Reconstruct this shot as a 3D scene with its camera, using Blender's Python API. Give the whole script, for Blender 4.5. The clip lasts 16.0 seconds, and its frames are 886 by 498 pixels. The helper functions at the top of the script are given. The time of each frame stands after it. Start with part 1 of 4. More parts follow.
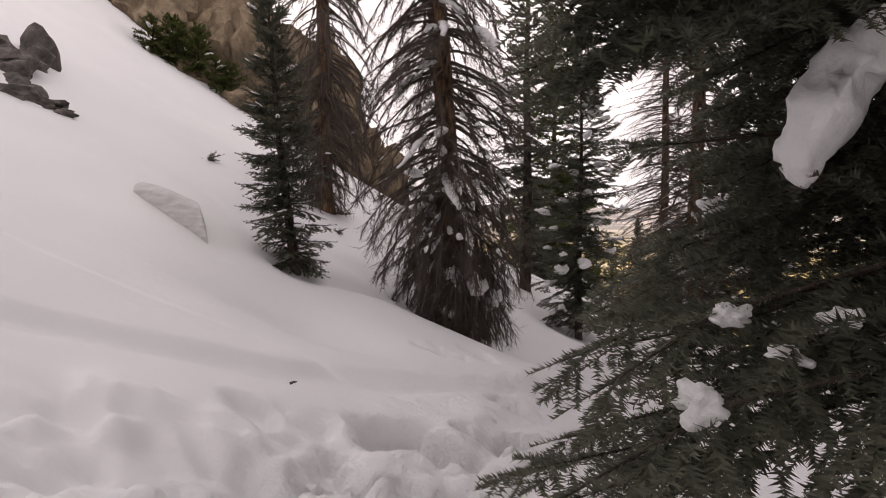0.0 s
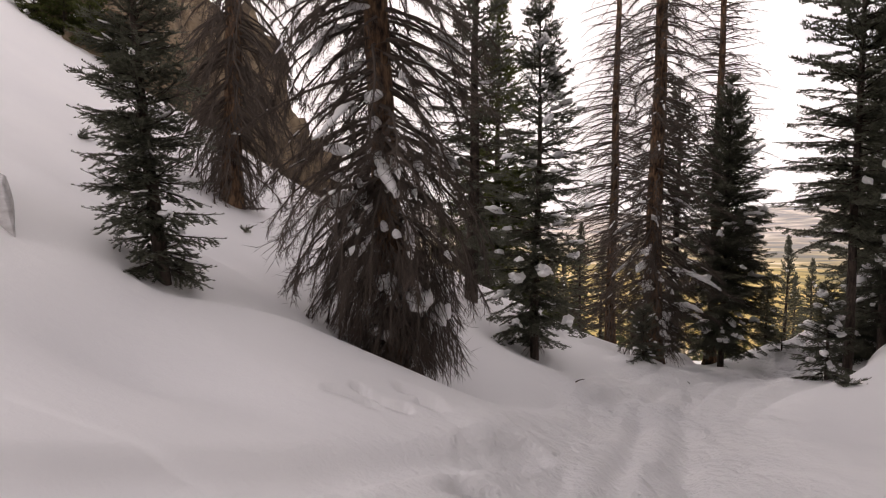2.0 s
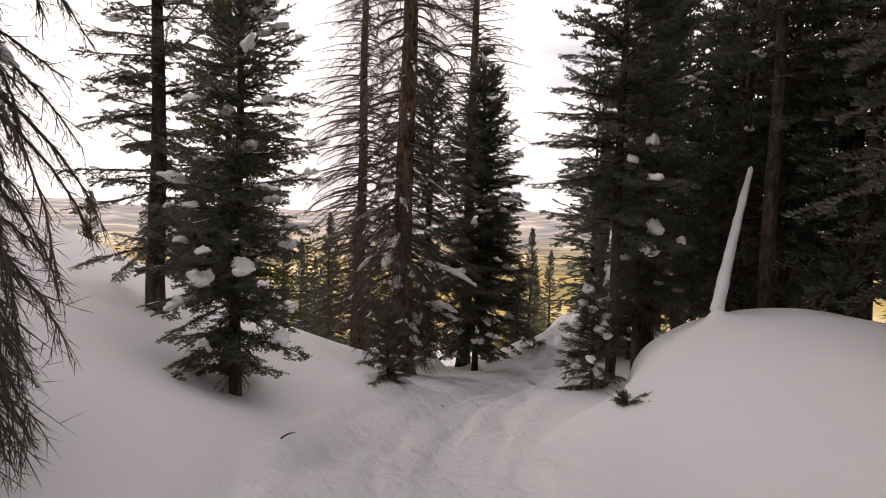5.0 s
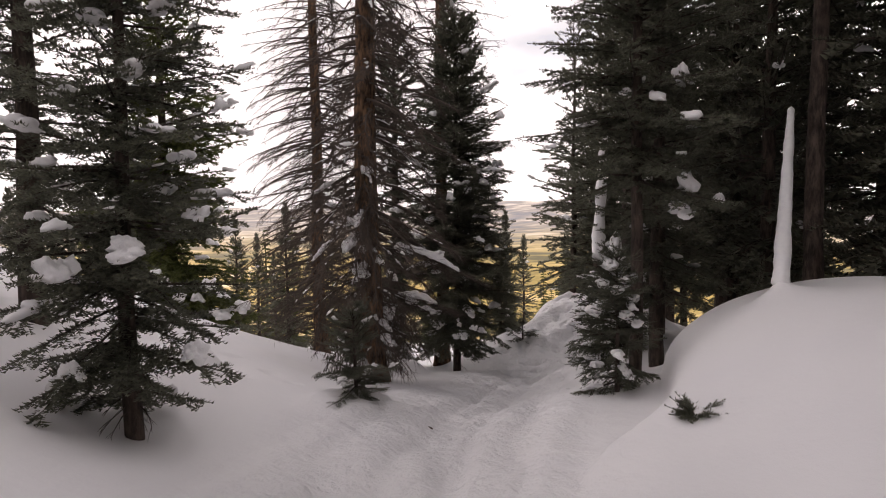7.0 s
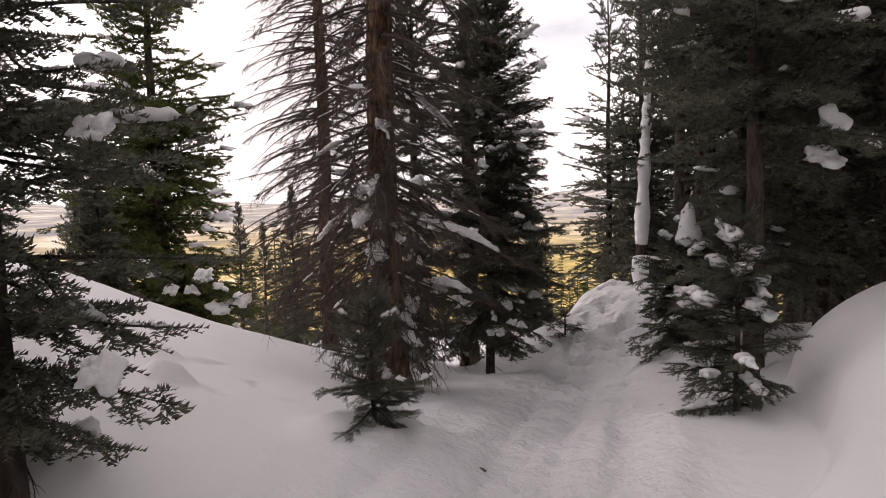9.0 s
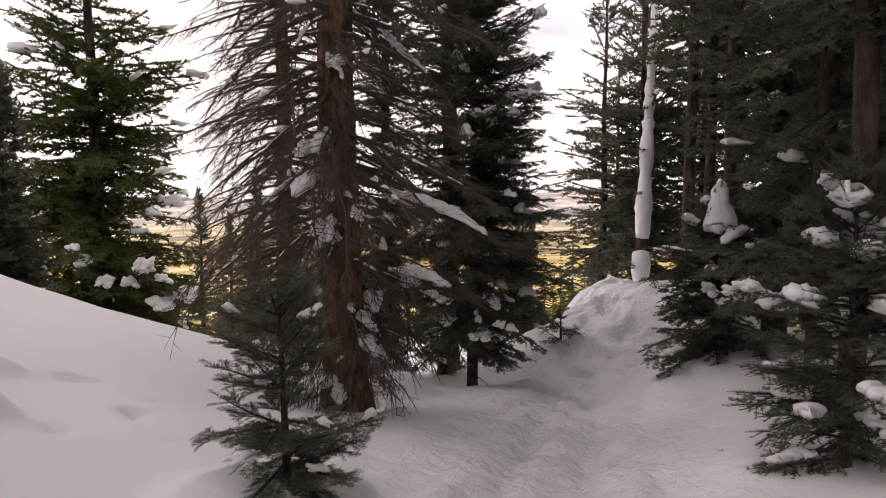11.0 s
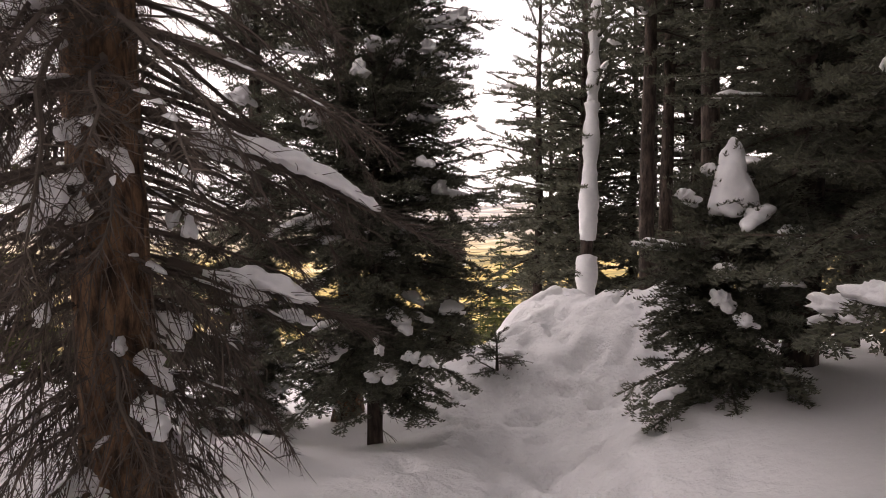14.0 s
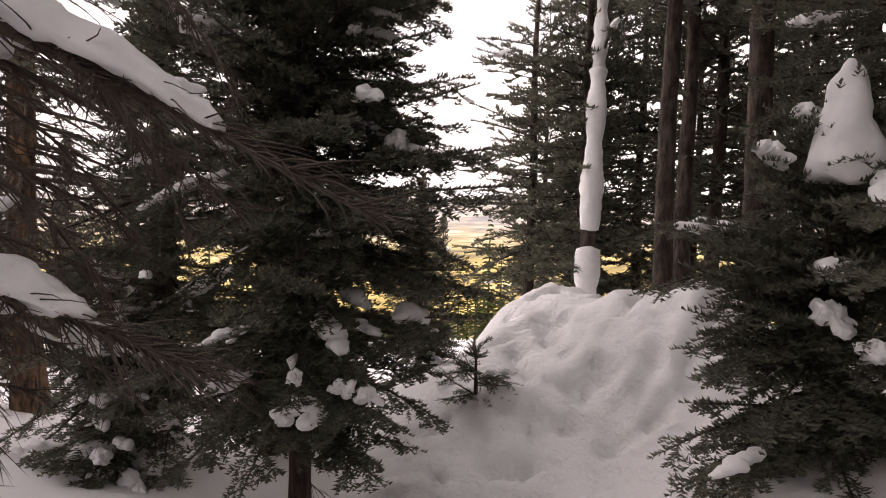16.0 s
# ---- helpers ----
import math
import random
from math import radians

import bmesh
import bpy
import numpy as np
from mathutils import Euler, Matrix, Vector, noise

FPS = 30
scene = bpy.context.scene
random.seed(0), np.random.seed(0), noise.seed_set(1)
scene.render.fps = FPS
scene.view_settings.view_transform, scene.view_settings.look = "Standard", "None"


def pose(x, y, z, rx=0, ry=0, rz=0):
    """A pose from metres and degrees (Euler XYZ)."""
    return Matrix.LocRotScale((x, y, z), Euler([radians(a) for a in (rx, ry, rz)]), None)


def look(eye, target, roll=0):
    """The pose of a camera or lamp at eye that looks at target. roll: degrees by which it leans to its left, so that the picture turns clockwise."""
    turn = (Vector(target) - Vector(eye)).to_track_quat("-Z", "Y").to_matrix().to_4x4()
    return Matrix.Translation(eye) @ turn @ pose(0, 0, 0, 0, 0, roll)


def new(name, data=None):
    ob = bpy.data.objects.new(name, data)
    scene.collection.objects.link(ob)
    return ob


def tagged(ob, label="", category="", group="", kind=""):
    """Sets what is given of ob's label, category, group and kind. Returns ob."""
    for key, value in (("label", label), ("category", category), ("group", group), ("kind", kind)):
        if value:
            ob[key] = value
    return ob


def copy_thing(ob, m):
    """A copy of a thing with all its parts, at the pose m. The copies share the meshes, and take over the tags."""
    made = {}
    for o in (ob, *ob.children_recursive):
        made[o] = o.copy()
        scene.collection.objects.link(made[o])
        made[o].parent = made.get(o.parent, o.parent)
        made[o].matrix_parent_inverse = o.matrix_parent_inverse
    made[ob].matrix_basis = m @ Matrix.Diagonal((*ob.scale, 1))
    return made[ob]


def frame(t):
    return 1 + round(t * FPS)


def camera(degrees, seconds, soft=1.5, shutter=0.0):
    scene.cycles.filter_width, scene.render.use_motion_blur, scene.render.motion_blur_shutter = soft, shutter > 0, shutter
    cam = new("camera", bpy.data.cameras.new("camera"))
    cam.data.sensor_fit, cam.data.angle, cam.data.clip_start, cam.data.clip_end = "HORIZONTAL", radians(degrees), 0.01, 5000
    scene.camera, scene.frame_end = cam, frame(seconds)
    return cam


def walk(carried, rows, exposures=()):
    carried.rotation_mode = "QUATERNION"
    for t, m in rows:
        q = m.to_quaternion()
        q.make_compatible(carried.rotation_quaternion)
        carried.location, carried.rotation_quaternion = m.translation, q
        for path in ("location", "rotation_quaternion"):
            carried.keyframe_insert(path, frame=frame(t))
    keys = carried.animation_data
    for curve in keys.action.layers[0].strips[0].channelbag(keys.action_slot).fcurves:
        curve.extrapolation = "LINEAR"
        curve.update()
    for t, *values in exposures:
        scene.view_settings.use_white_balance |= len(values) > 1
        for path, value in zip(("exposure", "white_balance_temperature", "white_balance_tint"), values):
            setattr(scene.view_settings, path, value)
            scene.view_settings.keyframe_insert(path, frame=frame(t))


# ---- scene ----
cam = camera(68.7, 16.0, 1.0)
METRES, EYE, TILT, LEAN, TURN = 17.5, 1.5, -4.1, 0.2, 0.0
ROWS = [
    (0.0, 0.0, 0.0, 0.0, -0.0, 0.0, 0.0),
    (0.5, -0.0006, 0.029, -0.0031, 1.11, -0.23, 0.26),
    (1.0, -0.0072, 0.0592, -0.0036, 0.89, -0.35, -1.03),
    (1.5, -0.0026, 0.0939, -0.0046, -0.85, 0.03, -1.3),
    (2.0, 0.0024, 0.1227, -0.003, -5.66, 0.6, -0.44),
    (2.5, 0.0124, 0.1533, -0.001, -10.34, 0.5, 1.2),
    (3.0, 0.0254, 0.1851, -0.0005, -17.18, 0.65, 0.81),
    (3.5, 0.0373, 0.2162, -0.001, -23.14, 0.92, 1.2),
    (4.0, 0.0546, 0.2416, -0.0007, -25.11, 0.62, 0.93),
    (6.5, 0.1265, 0.3924, -0.0181, -28.19, -0.17, -0.25),
    (7.0, 0.1396, 0.4238, -0.0193, -29.82, -0.54, 2.52),
    (7.5, 0.1554, 0.454, -0.0208, -29.12, -1.03, 2.57),
    (8.0, 0.1657, 0.4848, -0.0248, -28.5, -1.26, 2.93),
    (10.5, 0.2307, 0.6238, -0.0442, -29.99, -0.76, 2.87),
    (11.0, 0.2483, 0.6452, -0.0474, -30.36, -1.28, 2.19),
    (11.5, 0.2621, 0.6693, -0.0515, -30.96, -1.01, 2.25),
    (12.0, 0.2791, 0.6918, -0.0552, -31.68, -1.07, 1.85),
    (12.5, 0.294, 0.7164, -0.0565, -32.44, -1.26, 1.6),
    (13.0, 0.3136, 0.7383, -0.0586, -34.9, -1.74, 2.18),
    (13.5, 0.3356, 0.7574, -0.0607, -36.21, -0.96, 2.03),
    (14.0, 0.3544, 0.7804, -0.0614, -36.83, -0.37, 2.53),
    (14.5, 0.3766, 0.7988, -0.0619, -36.99, 0.31, 1.86),
    (15.0, 0.3934, 0.8219, -0.0637, -37.55, 0.73, 0.96),
    (15.5, 0.4137, 0.8445, -0.0656, -37.55, 0.59, 1.11),
    (16.0, 0.4362, 0.8665, -0.0676, -37.71, -1.07, 1.14),
]
EXPOSURES = [(0.0, -0.33, 6900, 18), (4.0, -0.33, 6950, 18), (8.0, -0.17, 6860, 18), (12.0, 0.0, 6960, 19), (16.0, 0.34, 7100, 20)]
walk(cam, [(t, pose(0, 0, EYE, TILT, LEAN, TURN) @ pose(METRES * x, METRES * y, METRES * z, 90 + pitch, roll, yaw)) for t, x, y, z, yaw, pitch, roll in ROWS], EXPOSURES)

# ---- light ----
SUN_ELEV, SUN_AZ = radians(11.0), radians(288.0)   # the sun stands low behind the left-hand hill
world = bpy.data.worlds.new("sky")
scene.world = world
world.use_nodes = True
wn, wl = world.node_tree.nodes, world.node_tree.links
wn.clear()
sky = wn.new("ShaderNodeTexSky")
sky.sky_type, sky.sun_disc = 'NISHITA', False
sky.sun_elevation, sky.sun_rotation = SUN_ELEV, SUN_AZ
sky.altitude, sky.air_density, sky.dust_density, sky.ozone_density = 3000, 1.0, 0.6, 1.0
wcoord = wn.new("ShaderNodeTexCoord")
wmap = wn.new("ShaderNodeMapping")
wmap.inputs["Scale"].default_value = (1.0, 1.0, 3.0)
wnoise = wn.new("ShaderNodeTexNoise")
wnoise.inputs["Scale"].default_value = 2.3
wnoise.inputs["Detail"].default_value = 6.0
wsep = wn.new("ShaderNodeSeparateXYZ")
wlow = wn.new("ShaderNodeMapRange")                              # the cloud thins out overhead
wlow.inputs["From Min"].default_value, wlow.inputs["From Max"].default_value = 0.75, 0.05
wlow.inputs["To Min"].default_value, wlow.inputs["To Max"].default_value = -0.05, 0.34
wsum = wn.new("ShaderNodeMath")
wramp = wn.new("ShaderNodeMapRange")
wramp.inputs["From Min"].default_value, wramp.inputs["From Max"].default_value = 0.42, 0.66
wramp.inputs["To Min"].default_value, wramp.inputs["To Max"].default_value = 0.28, 1.0
wmix = wn.new("ShaderNodeMixRGB")
wback = wn.new("ShaderNodeBackground")
wback.inputs["Strength"].default_value = 0.12
wout = wn.new("ShaderNodeOutputWorld")
# the cloud glows towards the hidden sun
wdot = wn.new("ShaderNodeVectorMath")
wdot.operation = 'DOT_PRODUCT'
wdot.inputs[1].default_value = (math.sin(SUN_AZ) * math.cos(SUN_ELEV), math.cos(SUN_AZ) * math.cos(SUN_ELEV), math.sin(SUN_ELEV))
wpos = wn.new("ShaderNodeMath")
wpos.operation = 'MAXIMUM'
wpos.inputs[1].default_value = 0.0
wpow = wn.new("ShaderNodeMath")
wpow.operation = 'POWER'
wpow.inputs[1].default_value = 3.0
wgain = wn.new("ShaderNodeMath")
wgain.operation = 'MULTIPLY_ADD'
wgain.inputs[1].default_value, wgain.inputs[2].default_value = 1.4, 0.85
wglow = wn.new("ShaderNodeVectorMath")
wglow.operation = 'SCALE'
wglow.inputs[0].default_value = (18.5, 17.8, 17.8)
wl.new(wcoord.outputs["Generated"], wdot.inputs[0])
wl.new(wdot.outputs["Value"], wpos.inputs[0])
wl.new(wpos.outputs["Value"], wpow.inputs[0])
# an overcast sky is brighter overhead than at its foot
wlift = wn.new("ShaderNodeMapRange")
wlift.inputs["From Min"].default_value, wlift.inputs["From Max"].default_value = 0.0, 0.9
wlift.inputs["To Min"].default_value, wlift.inputs["To Max"].default_value = 0.72, 1.02
wl.new(wsep.outputs["Z"], wlift.inputs["Value"])
wl.new(wlift.outputs["Result"], wgain.inputs[2])
wl.new(wpow.outputs["Value"], wgain.inputs[0])
wl.new(wgain.outputs["Value"], wglow.inputs["Scale"])
wl.new(wglow.outputs["Vector"], wmix.inputs["Color2"])
wl.new(wcoord.outputs["Generated"], wmap.inputs["Vector"])
wl.new(wmap.outputs["Vector"], wnoise.inputs["Vector"])
wl.new(wcoord.outputs["Generated"], wsep.inputs["Vector"])
wl.new(wsep.outputs["Z"], wlow.inputs["Value"])
wl.new(wlow.outputs["Result"], wsum.inputs[0])
wl.new(wnoise.outputs["Fac"], wsum.inputs[1])
wl.new(wsum.outputs["Value"], wramp.inputs["Value"])
wl.new(wramp.outputs["Result"], wmix.inputs["Fac"])
wl.new(sky.outputs["Color"], wmix.inputs["Color1"])
wl.new(wmix.outputs["Color"], wback.inputs["Color"])
wl.new(wback.outputs["Background"], wout.inputs["Surface"])

sun = new("sun", bpy.data.lights.new("sun", 'SUN'))
sun.data.energy, sun.data.angle, sun.data.color = 5.0, radians(0.6), (1.0, 0.78, 0.48)
SUN_DIR = Vector((math.sin(SUN_AZ) * math.cos(SUN_ELEV), math.cos(SUN_AZ) * math.cos(SUN_ELEV), math.sin(SUN_ELEV)))
sun.matrix_world = look(SUN_DIR * 100, (0, 0, 0))


# ---- materials ----
def material(name, build, rough=0.8):
    m = bpy.data.materials.new(name)
    m.use_nodes = True
    nt = m.node_tree
    bsdf = nt.nodes["Principled BSDF"]
    bsdf.inputs["Roughness"].default_value = rough
    bsdf.inputs["Specular IOR Level"].default_value = 0.25
    build(nt, bsdf)
    return m


def node(nt, kind, **inputs):
    n = nt.nodes.new(kind)
    for k, v in inputs.items():
        n.inputs[k.replace("_", " ")].default_value = v
    return n


def noise_tex(nt, scale, detail=4.0, rough=0.55, stretch=(1, 1, 1), coord="Object"):
    c = nt.nodes.new("ShaderNodeTexCoord")
    mp = nt.nodes.new("ShaderNodeMapping")
    mp.inputs["Scale"].default_value = stretch
    n = node(nt, "ShaderNodeTexNoise", Scale=scale, Detail=detail, Roughness=rough)
    nt.links.new(c.outputs[coord], mp.inputs["Vector"])
    nt.links.new(mp.outputs["Vector"], n.inputs["Vector"])
    return n


def ramp(nt, src, stops):
    r = nt.nodes.new("ShaderNodeValToRGB")
    while len(r.color_ramp.elements) < len(stops):
        r.color_ramp.elements.new(0.5)
    for e, (at, col) in zip(r.color_ramp.elements, stops):
        e.position, e.color = at, (*col, 1)
    nt.links.new(src, r.inputs["Fac"])
    return r


def bump(nt, bsdf, heights, strength=0.5, distance=0.02):
    prev = None
    for src, st, di in heights:
        b = node(nt, "ShaderNodeBump", Strength=st, Distance=di)
        nt.links.new(src, b.inputs["Height"])
        if prev:
            nt.links.new(prev.outputs["Normal"], b.inputs["Normal"])
        prev = b
    nt.links.new(prev.outputs["Normal"], bsdf.inputs["Normal"])


def mat_ground(nt, bsdf):
    # snow close by; golden dry grass, dark woods and thin snow on the valley floor far below
    big = noise_tex(nt, 0.35, 3.0)
    fine = noise_tex(nt, 9.0, 5.0, 0.6)
    grain = noise_tex(nt, 70.0, 3.0, 0.6)
    snow = ramp(nt, big.outputs["Fac"], [(0.3, (0.80, 0.79, 0.80)), (0.7, (0.86, 0.845, 0.84))])
    far = noise_tex(nt, 0.004, 7.0, 0.62, (1, 2.2, 1))
    valley = ramp(nt, far.outputs["Fac"], [(0.36, (0.10, 0.09, 0.03)), (0.45, (0.30, 0.23, 0.06)),
                                           (0.54, (0.50, 0.37, 0.11)), (0.66, (0.68, 0.58, 0.40))])
    c = nt.nodes.new("ShaderNodeTexCoord")
    sep = nt.nodes.new("ShaderNodeSeparateXYZ")
    nt.links.new(c.outputs["Object"], sep.inputs["Vector"])
    mr = node(nt, "ShaderNodeMapRange")
    mr.inputs["From Min"].default_value, mr.inputs["From Max"].default_value = -14, -45
    nt.links.new(sep.outputs["Z"], mr.inputs["Value"])
    mix = nt.nodes.new("ShaderNodeMixRGB")
    nt.links.new(mr.outputs["Result"], mix.inputs["Fac"])
    nt.links.new(snow.outputs["Color"], mix.inputs["Color1"])
    nt.links.new(valley.outputs["Color"], mix.inputs["Color2"])
    # hills across the valley: woods and snow, blue-grey distance haze painted into their colour
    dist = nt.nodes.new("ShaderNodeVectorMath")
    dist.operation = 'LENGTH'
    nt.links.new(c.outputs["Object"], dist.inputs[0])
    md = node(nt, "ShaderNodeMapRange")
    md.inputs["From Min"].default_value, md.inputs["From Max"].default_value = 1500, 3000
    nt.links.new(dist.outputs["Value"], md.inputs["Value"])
    hazed_hills = ramp(nt, far.outputs["Fac"], [(0.38, (0.20, 0.21, 0.24)), (0.5, (0.34, 0.31, 0.28)), (0.62, (0.66, 0.60, 0.54))])
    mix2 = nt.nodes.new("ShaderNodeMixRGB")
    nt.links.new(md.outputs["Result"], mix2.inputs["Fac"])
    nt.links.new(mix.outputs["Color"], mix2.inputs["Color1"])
    nt.links.new(hazed_hills.outputs["Color"], mix2.inputs["Color2"])
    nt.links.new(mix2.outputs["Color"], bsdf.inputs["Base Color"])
    bump(nt, bsdf, [(fine.outputs["Fac"], 0.18, 0.03), (grain.outputs["Fac"], 0.25, 0.006)])
    # churned snow on the trail
    tread = nt.nodes.new("ShaderNodeAttribute")
    tread.attribute_name = "trodden"
    clod = noise_tex(nt, 6.5, 6.0, 0.62)
    b3 = node(nt, "ShaderNodeBump", Distance=0.09)
    nt.links.new(tread.outputs["Fac"], b3.inputs["Strength"])
    nt.links.new(clod.outputs["Fac"], b3.inputs["Height"])
    nt.links.new(bsdf.inputs["Normal"].links[0].from_socket, b3.inputs["Normal"])
    nt.links.new(b3.outputs["Normal"], bsdf.inputs["Normal"])


def mat_shaded_snow(nt, bsdf):
    # layered snow, greyed in its colour to stand for the undercut face's shade
    n = noise_tex(nt, 4.0, 5.0, 0.6, (1, 1, 6))
    col = ramp(nt, n.outputs["Fac"], [(0.3, (0.46, 0.44, 0.43)), (0.7, (0.66, 0.645, 0.64))])
    nt.links.new(col.outputs["Color"], bsdf.inputs["Base Color"])
    bump(nt, bsdf, [(n.outputs["Fac"], 0.6, 0.03)])


def mat_snow(nt, bsdf):
    n = noise_tex(nt, 14.0, 4.0)
    g = noise_tex(nt, 90.0, 3.0)
    col = ramp(nt, n.outputs["Fac"], [(0.3, (0.80, 0.79, 0.80)), (0.7, (0.87, 0.86, 0.855))])
    nt.links.new(col.outputs["Color"], bsdf.inputs["Base Color"])
    bump(nt, bsdf, [(n.outputs["Fac"], 0.3, 0.02), (g.outputs["Fac"], 0.25, 0.004)])


def mat_bark(light, mid, dark):
    def build(nt, bsdf):
        plates = noise_tex(nt, 16.0, 5.0, 0.65, (1, 1, 0.28))
        tone = noise_tex(nt, 3.0, 4.0, 0.6, (1, 1, 0.5))
        a = ramp(nt, plates.outputs["Fac"], [(0.36, dark), (0.48, mid), (0.62, light)])
        b = ramp(nt, tone.outputs["Fac"], [(0.35, (0.45, 0.42, 0.40)), (0.65, (1.0, 1.0, 1.0))])
        mix = nt.nodes.new("ShaderNodeMixRGB")
        mix.blend_type = 'MULTIPLY'
        mix.inputs["Fac"].default_value = 1.0
        nt.links.new(a.outputs["Color"], mix.inputs["Color1"])
        nt.links.new(b.outputs["Color"], mix.inputs["Color2"])
        nt.links.new(mix.outputs["Color"], bsdf.inputs["Base Color"])
        bump(nt, bsdf, [(plates.outputs["Fac"], 0.9, 0.03)])
    return build


def mat_islands(stops, rough_scale=1.3, through_light=0.0):
    def build(nt, bsdf):
        g = nt.nodes.new("ShaderNodeNewGeometry")
        n = noise_tex(nt, rough_scale, 3.0)
        add = nt.nodes.new("ShaderNodeMath")
        add.operation = 'MULTIPLY_ADD'
        add.inputs[1].default_value = 0.45
        nt.links.new(g.outputs["Random Per Island"], add.inputs[0])
        half = nt.nodes.new("ShaderNodeMath")
        half.operation = 'MULTIPLY'
        half.inputs[1].default_value = 0.6
        nt.links.new(n.outputs["Fac"], half.inputs[0])
        nt.links.new(half.outputs["Value"], add.inputs[2])
        r = ramp(nt, add.outputs["Value"], stops)
        nt.links.new(r.outputs["Color"], bsdf.inputs["Base Color"])
        if through_light:
            # thin needles let some light through
            tl = nt.nodes.new("ShaderNodeBsdfTranslucent")
            both = node(nt, "ShaderNodeMixShader", Fac=through_light)
            nt.links.new(r.outputs["Color"], tl.inputs["Color"])
            nt.links.new(bsdf.outputs["BSDF"], both.inputs[1])
            nt.links.new(tl.outputs["BSDF"], both.inputs[2])
            nt.links.new(both.outputs["Shader"], nt.nodes["Material Output"].inputs["Surface"])
    return build


def mat_rock(nt, bsdf):
    n = noise_tex(nt, 1.6, 7.0, 0.62, (1, 1, 0.6))
    f = noise_tex(nt, 11.0, 6.0, 0.65)
    col = ramp(nt, n.outputs["Fac"], [(0.32, (0.07, 0.055, 0.04)), (0.5, (0.20, 0.15, 0.10)), (0.68, (0.36, 0.28, 0.19))])
    nt.links.new(col.outputs["Color"], bsdf.inputs["Base Color"])
    bump(nt, bsdf, [(n.outputs["Fac"], 0.8, 0.2), (f.outputs["Fac"], 0.8, 0.04)])


def mat_darkrock(nt, bsdf):
    n = noise_tex(nt, 2.2, 7.0, 0.62)
    f = noise_tex(nt, 14.0, 6.0, 0.65)
    col = ramp(nt, n.outputs["Fac"], [(0.32, (0.05, 0.045, 0.045)), (0.5, (0.12, 0.105, 0.095)), (0.68, (0.24, 0.21, 0.19))])
    nt.links.new(col.outputs["Color"], bsdf.inputs["Base Color"])
    bump(nt, bsdf, [(n.outputs["Fac"], 0.8, 0.15), (f.outputs["Fac"], 0.8, 0.03)])


GROUND = material("snow_field", mat_ground, 0.65)
SNOW = material("snow", mat_snow, 0.6)
SHADED_SNOW = material("shaded_snow", mat_shaded_snow, 0.7)
BARK = material("spruce_bark", mat_bark((0.30, 0.185, 0.11), (0.135, 0.083, 0.053), (0.04, 0.028, 0.021)), 0.9)
FIR_BARK = material("fir_bark", mat_bark((0.13, 0.098, 0.082), (0.075, 0.058, 0.048), (0.035, 0.028, 0.024)), 0.9)
NEEDLE = material("fir_needles", mat_islands([(0.2, (0.078, 0.080, 0.060)), (0.55, (0.118, 0.121, 0.088)), (0.85, (0.190, 0.190, 0.138))], through_light=0.45), 0.45)
# yellower copy of the needles, warm low sunlight put into the colour
NEEDLE_SUN = material("sunlit_fir_needles", mat_islands([(0.2, (0.045, 0.055, 0.015)), (0.55, (0.085, 0.10, 0.03)), (0.85, (0.14, 0.145, 0.05))], through_light=0.35), 0.55)
TWIG = material("dead_twigs", mat_islands([(0.2, (0.058, 0.047, 0.041)), (0.55, (0.092, 0.073, 0.061)), (0.85, (0.140, 0.110, 0.090))]), 0.9)
ROCK = material("tan_rock", mat_rock, 0.9)
DARK_ROCK = material("dark_rock", mat_darkrock, 0.9)


# ---- small tools ----
def mesh_from(name, verts, faces, mat, smooth=True):
    """faces: an integer array with one row a face."""
    verts, faces = np.asarray(verts, dtype=np.float32), np.asarray(faces, dtype=np.int32)
    me = bpy.data.meshes.new(name)
    k = faces.shape[1]
    me.vertices.add(len(verts))
    me.vertices.foreach_set("co", verts.ravel())
    me.loops.add(faces.size)
    me.loops.foreach_set("vertex_index", faces.ravel())
    me.polygons.add(len(faces))
    me.polygons.foreach_set("loop_start", np.arange(0, faces.size, k, dtype=np.int32))
    me.polygons.foreach_set("use_smooth", np.full(len(faces), smooth, dtype=bool))
    me.update(calc_edges=True)
    me.validate()
    me.materials.append(mat)
    return me


def part(name, me, parent, label="", m=None):
    ob = new(name, me)
    ob.parent = parent
    if m is not None:
        ob.matrix_basis = m
    return tagged(ob, label) if label else ob


TABLE = np.random.RandomState(7).rand(256, 256)


def vnoise(x, y):
    xi, yi = np.floor(x).astype(int), np.floor(y).astype(int)
    fx, fy = x - xi, y - yi
    fx, fy = fx * fx * (3 - 2 * fx), fy * fy * (3 - 2 * fy)
    a, b = TABLE[xi % 256, yi % 256], TABLE[(xi + 1) % 256, yi % 256]
    c, d = TABLE[xi % 256, (yi + 1) % 256], TABLE[(xi + 1) % 256, (yi + 1) % 256]
    return (a * (1 - fx) + b * fx) * (1 - fy) + (c * (1 - fx) + d * fx) * fy - 0.5


def fbm(x, y, octaves=4):
    total = 0
    for i in range(octaves):
        # each octave turned, so that no rows show
        c, k = math.cos(0.6 + 0.9 * i) * 2 ** i, math.sin(0.6 + 0.9 * i) * 2 ** i
        total = total + vnoise(c * x - k * y + 17 * i, k * x + c * y + 31 * i) / 2 ** i
    return total


def softplus(v, k):
    return k * np.logaddexp(0, v / k)


def smooth(a, b, v):
    w = np.clip((v - a) / (b - a), 0, 1)
    return w * w * (3 - 2 * w)


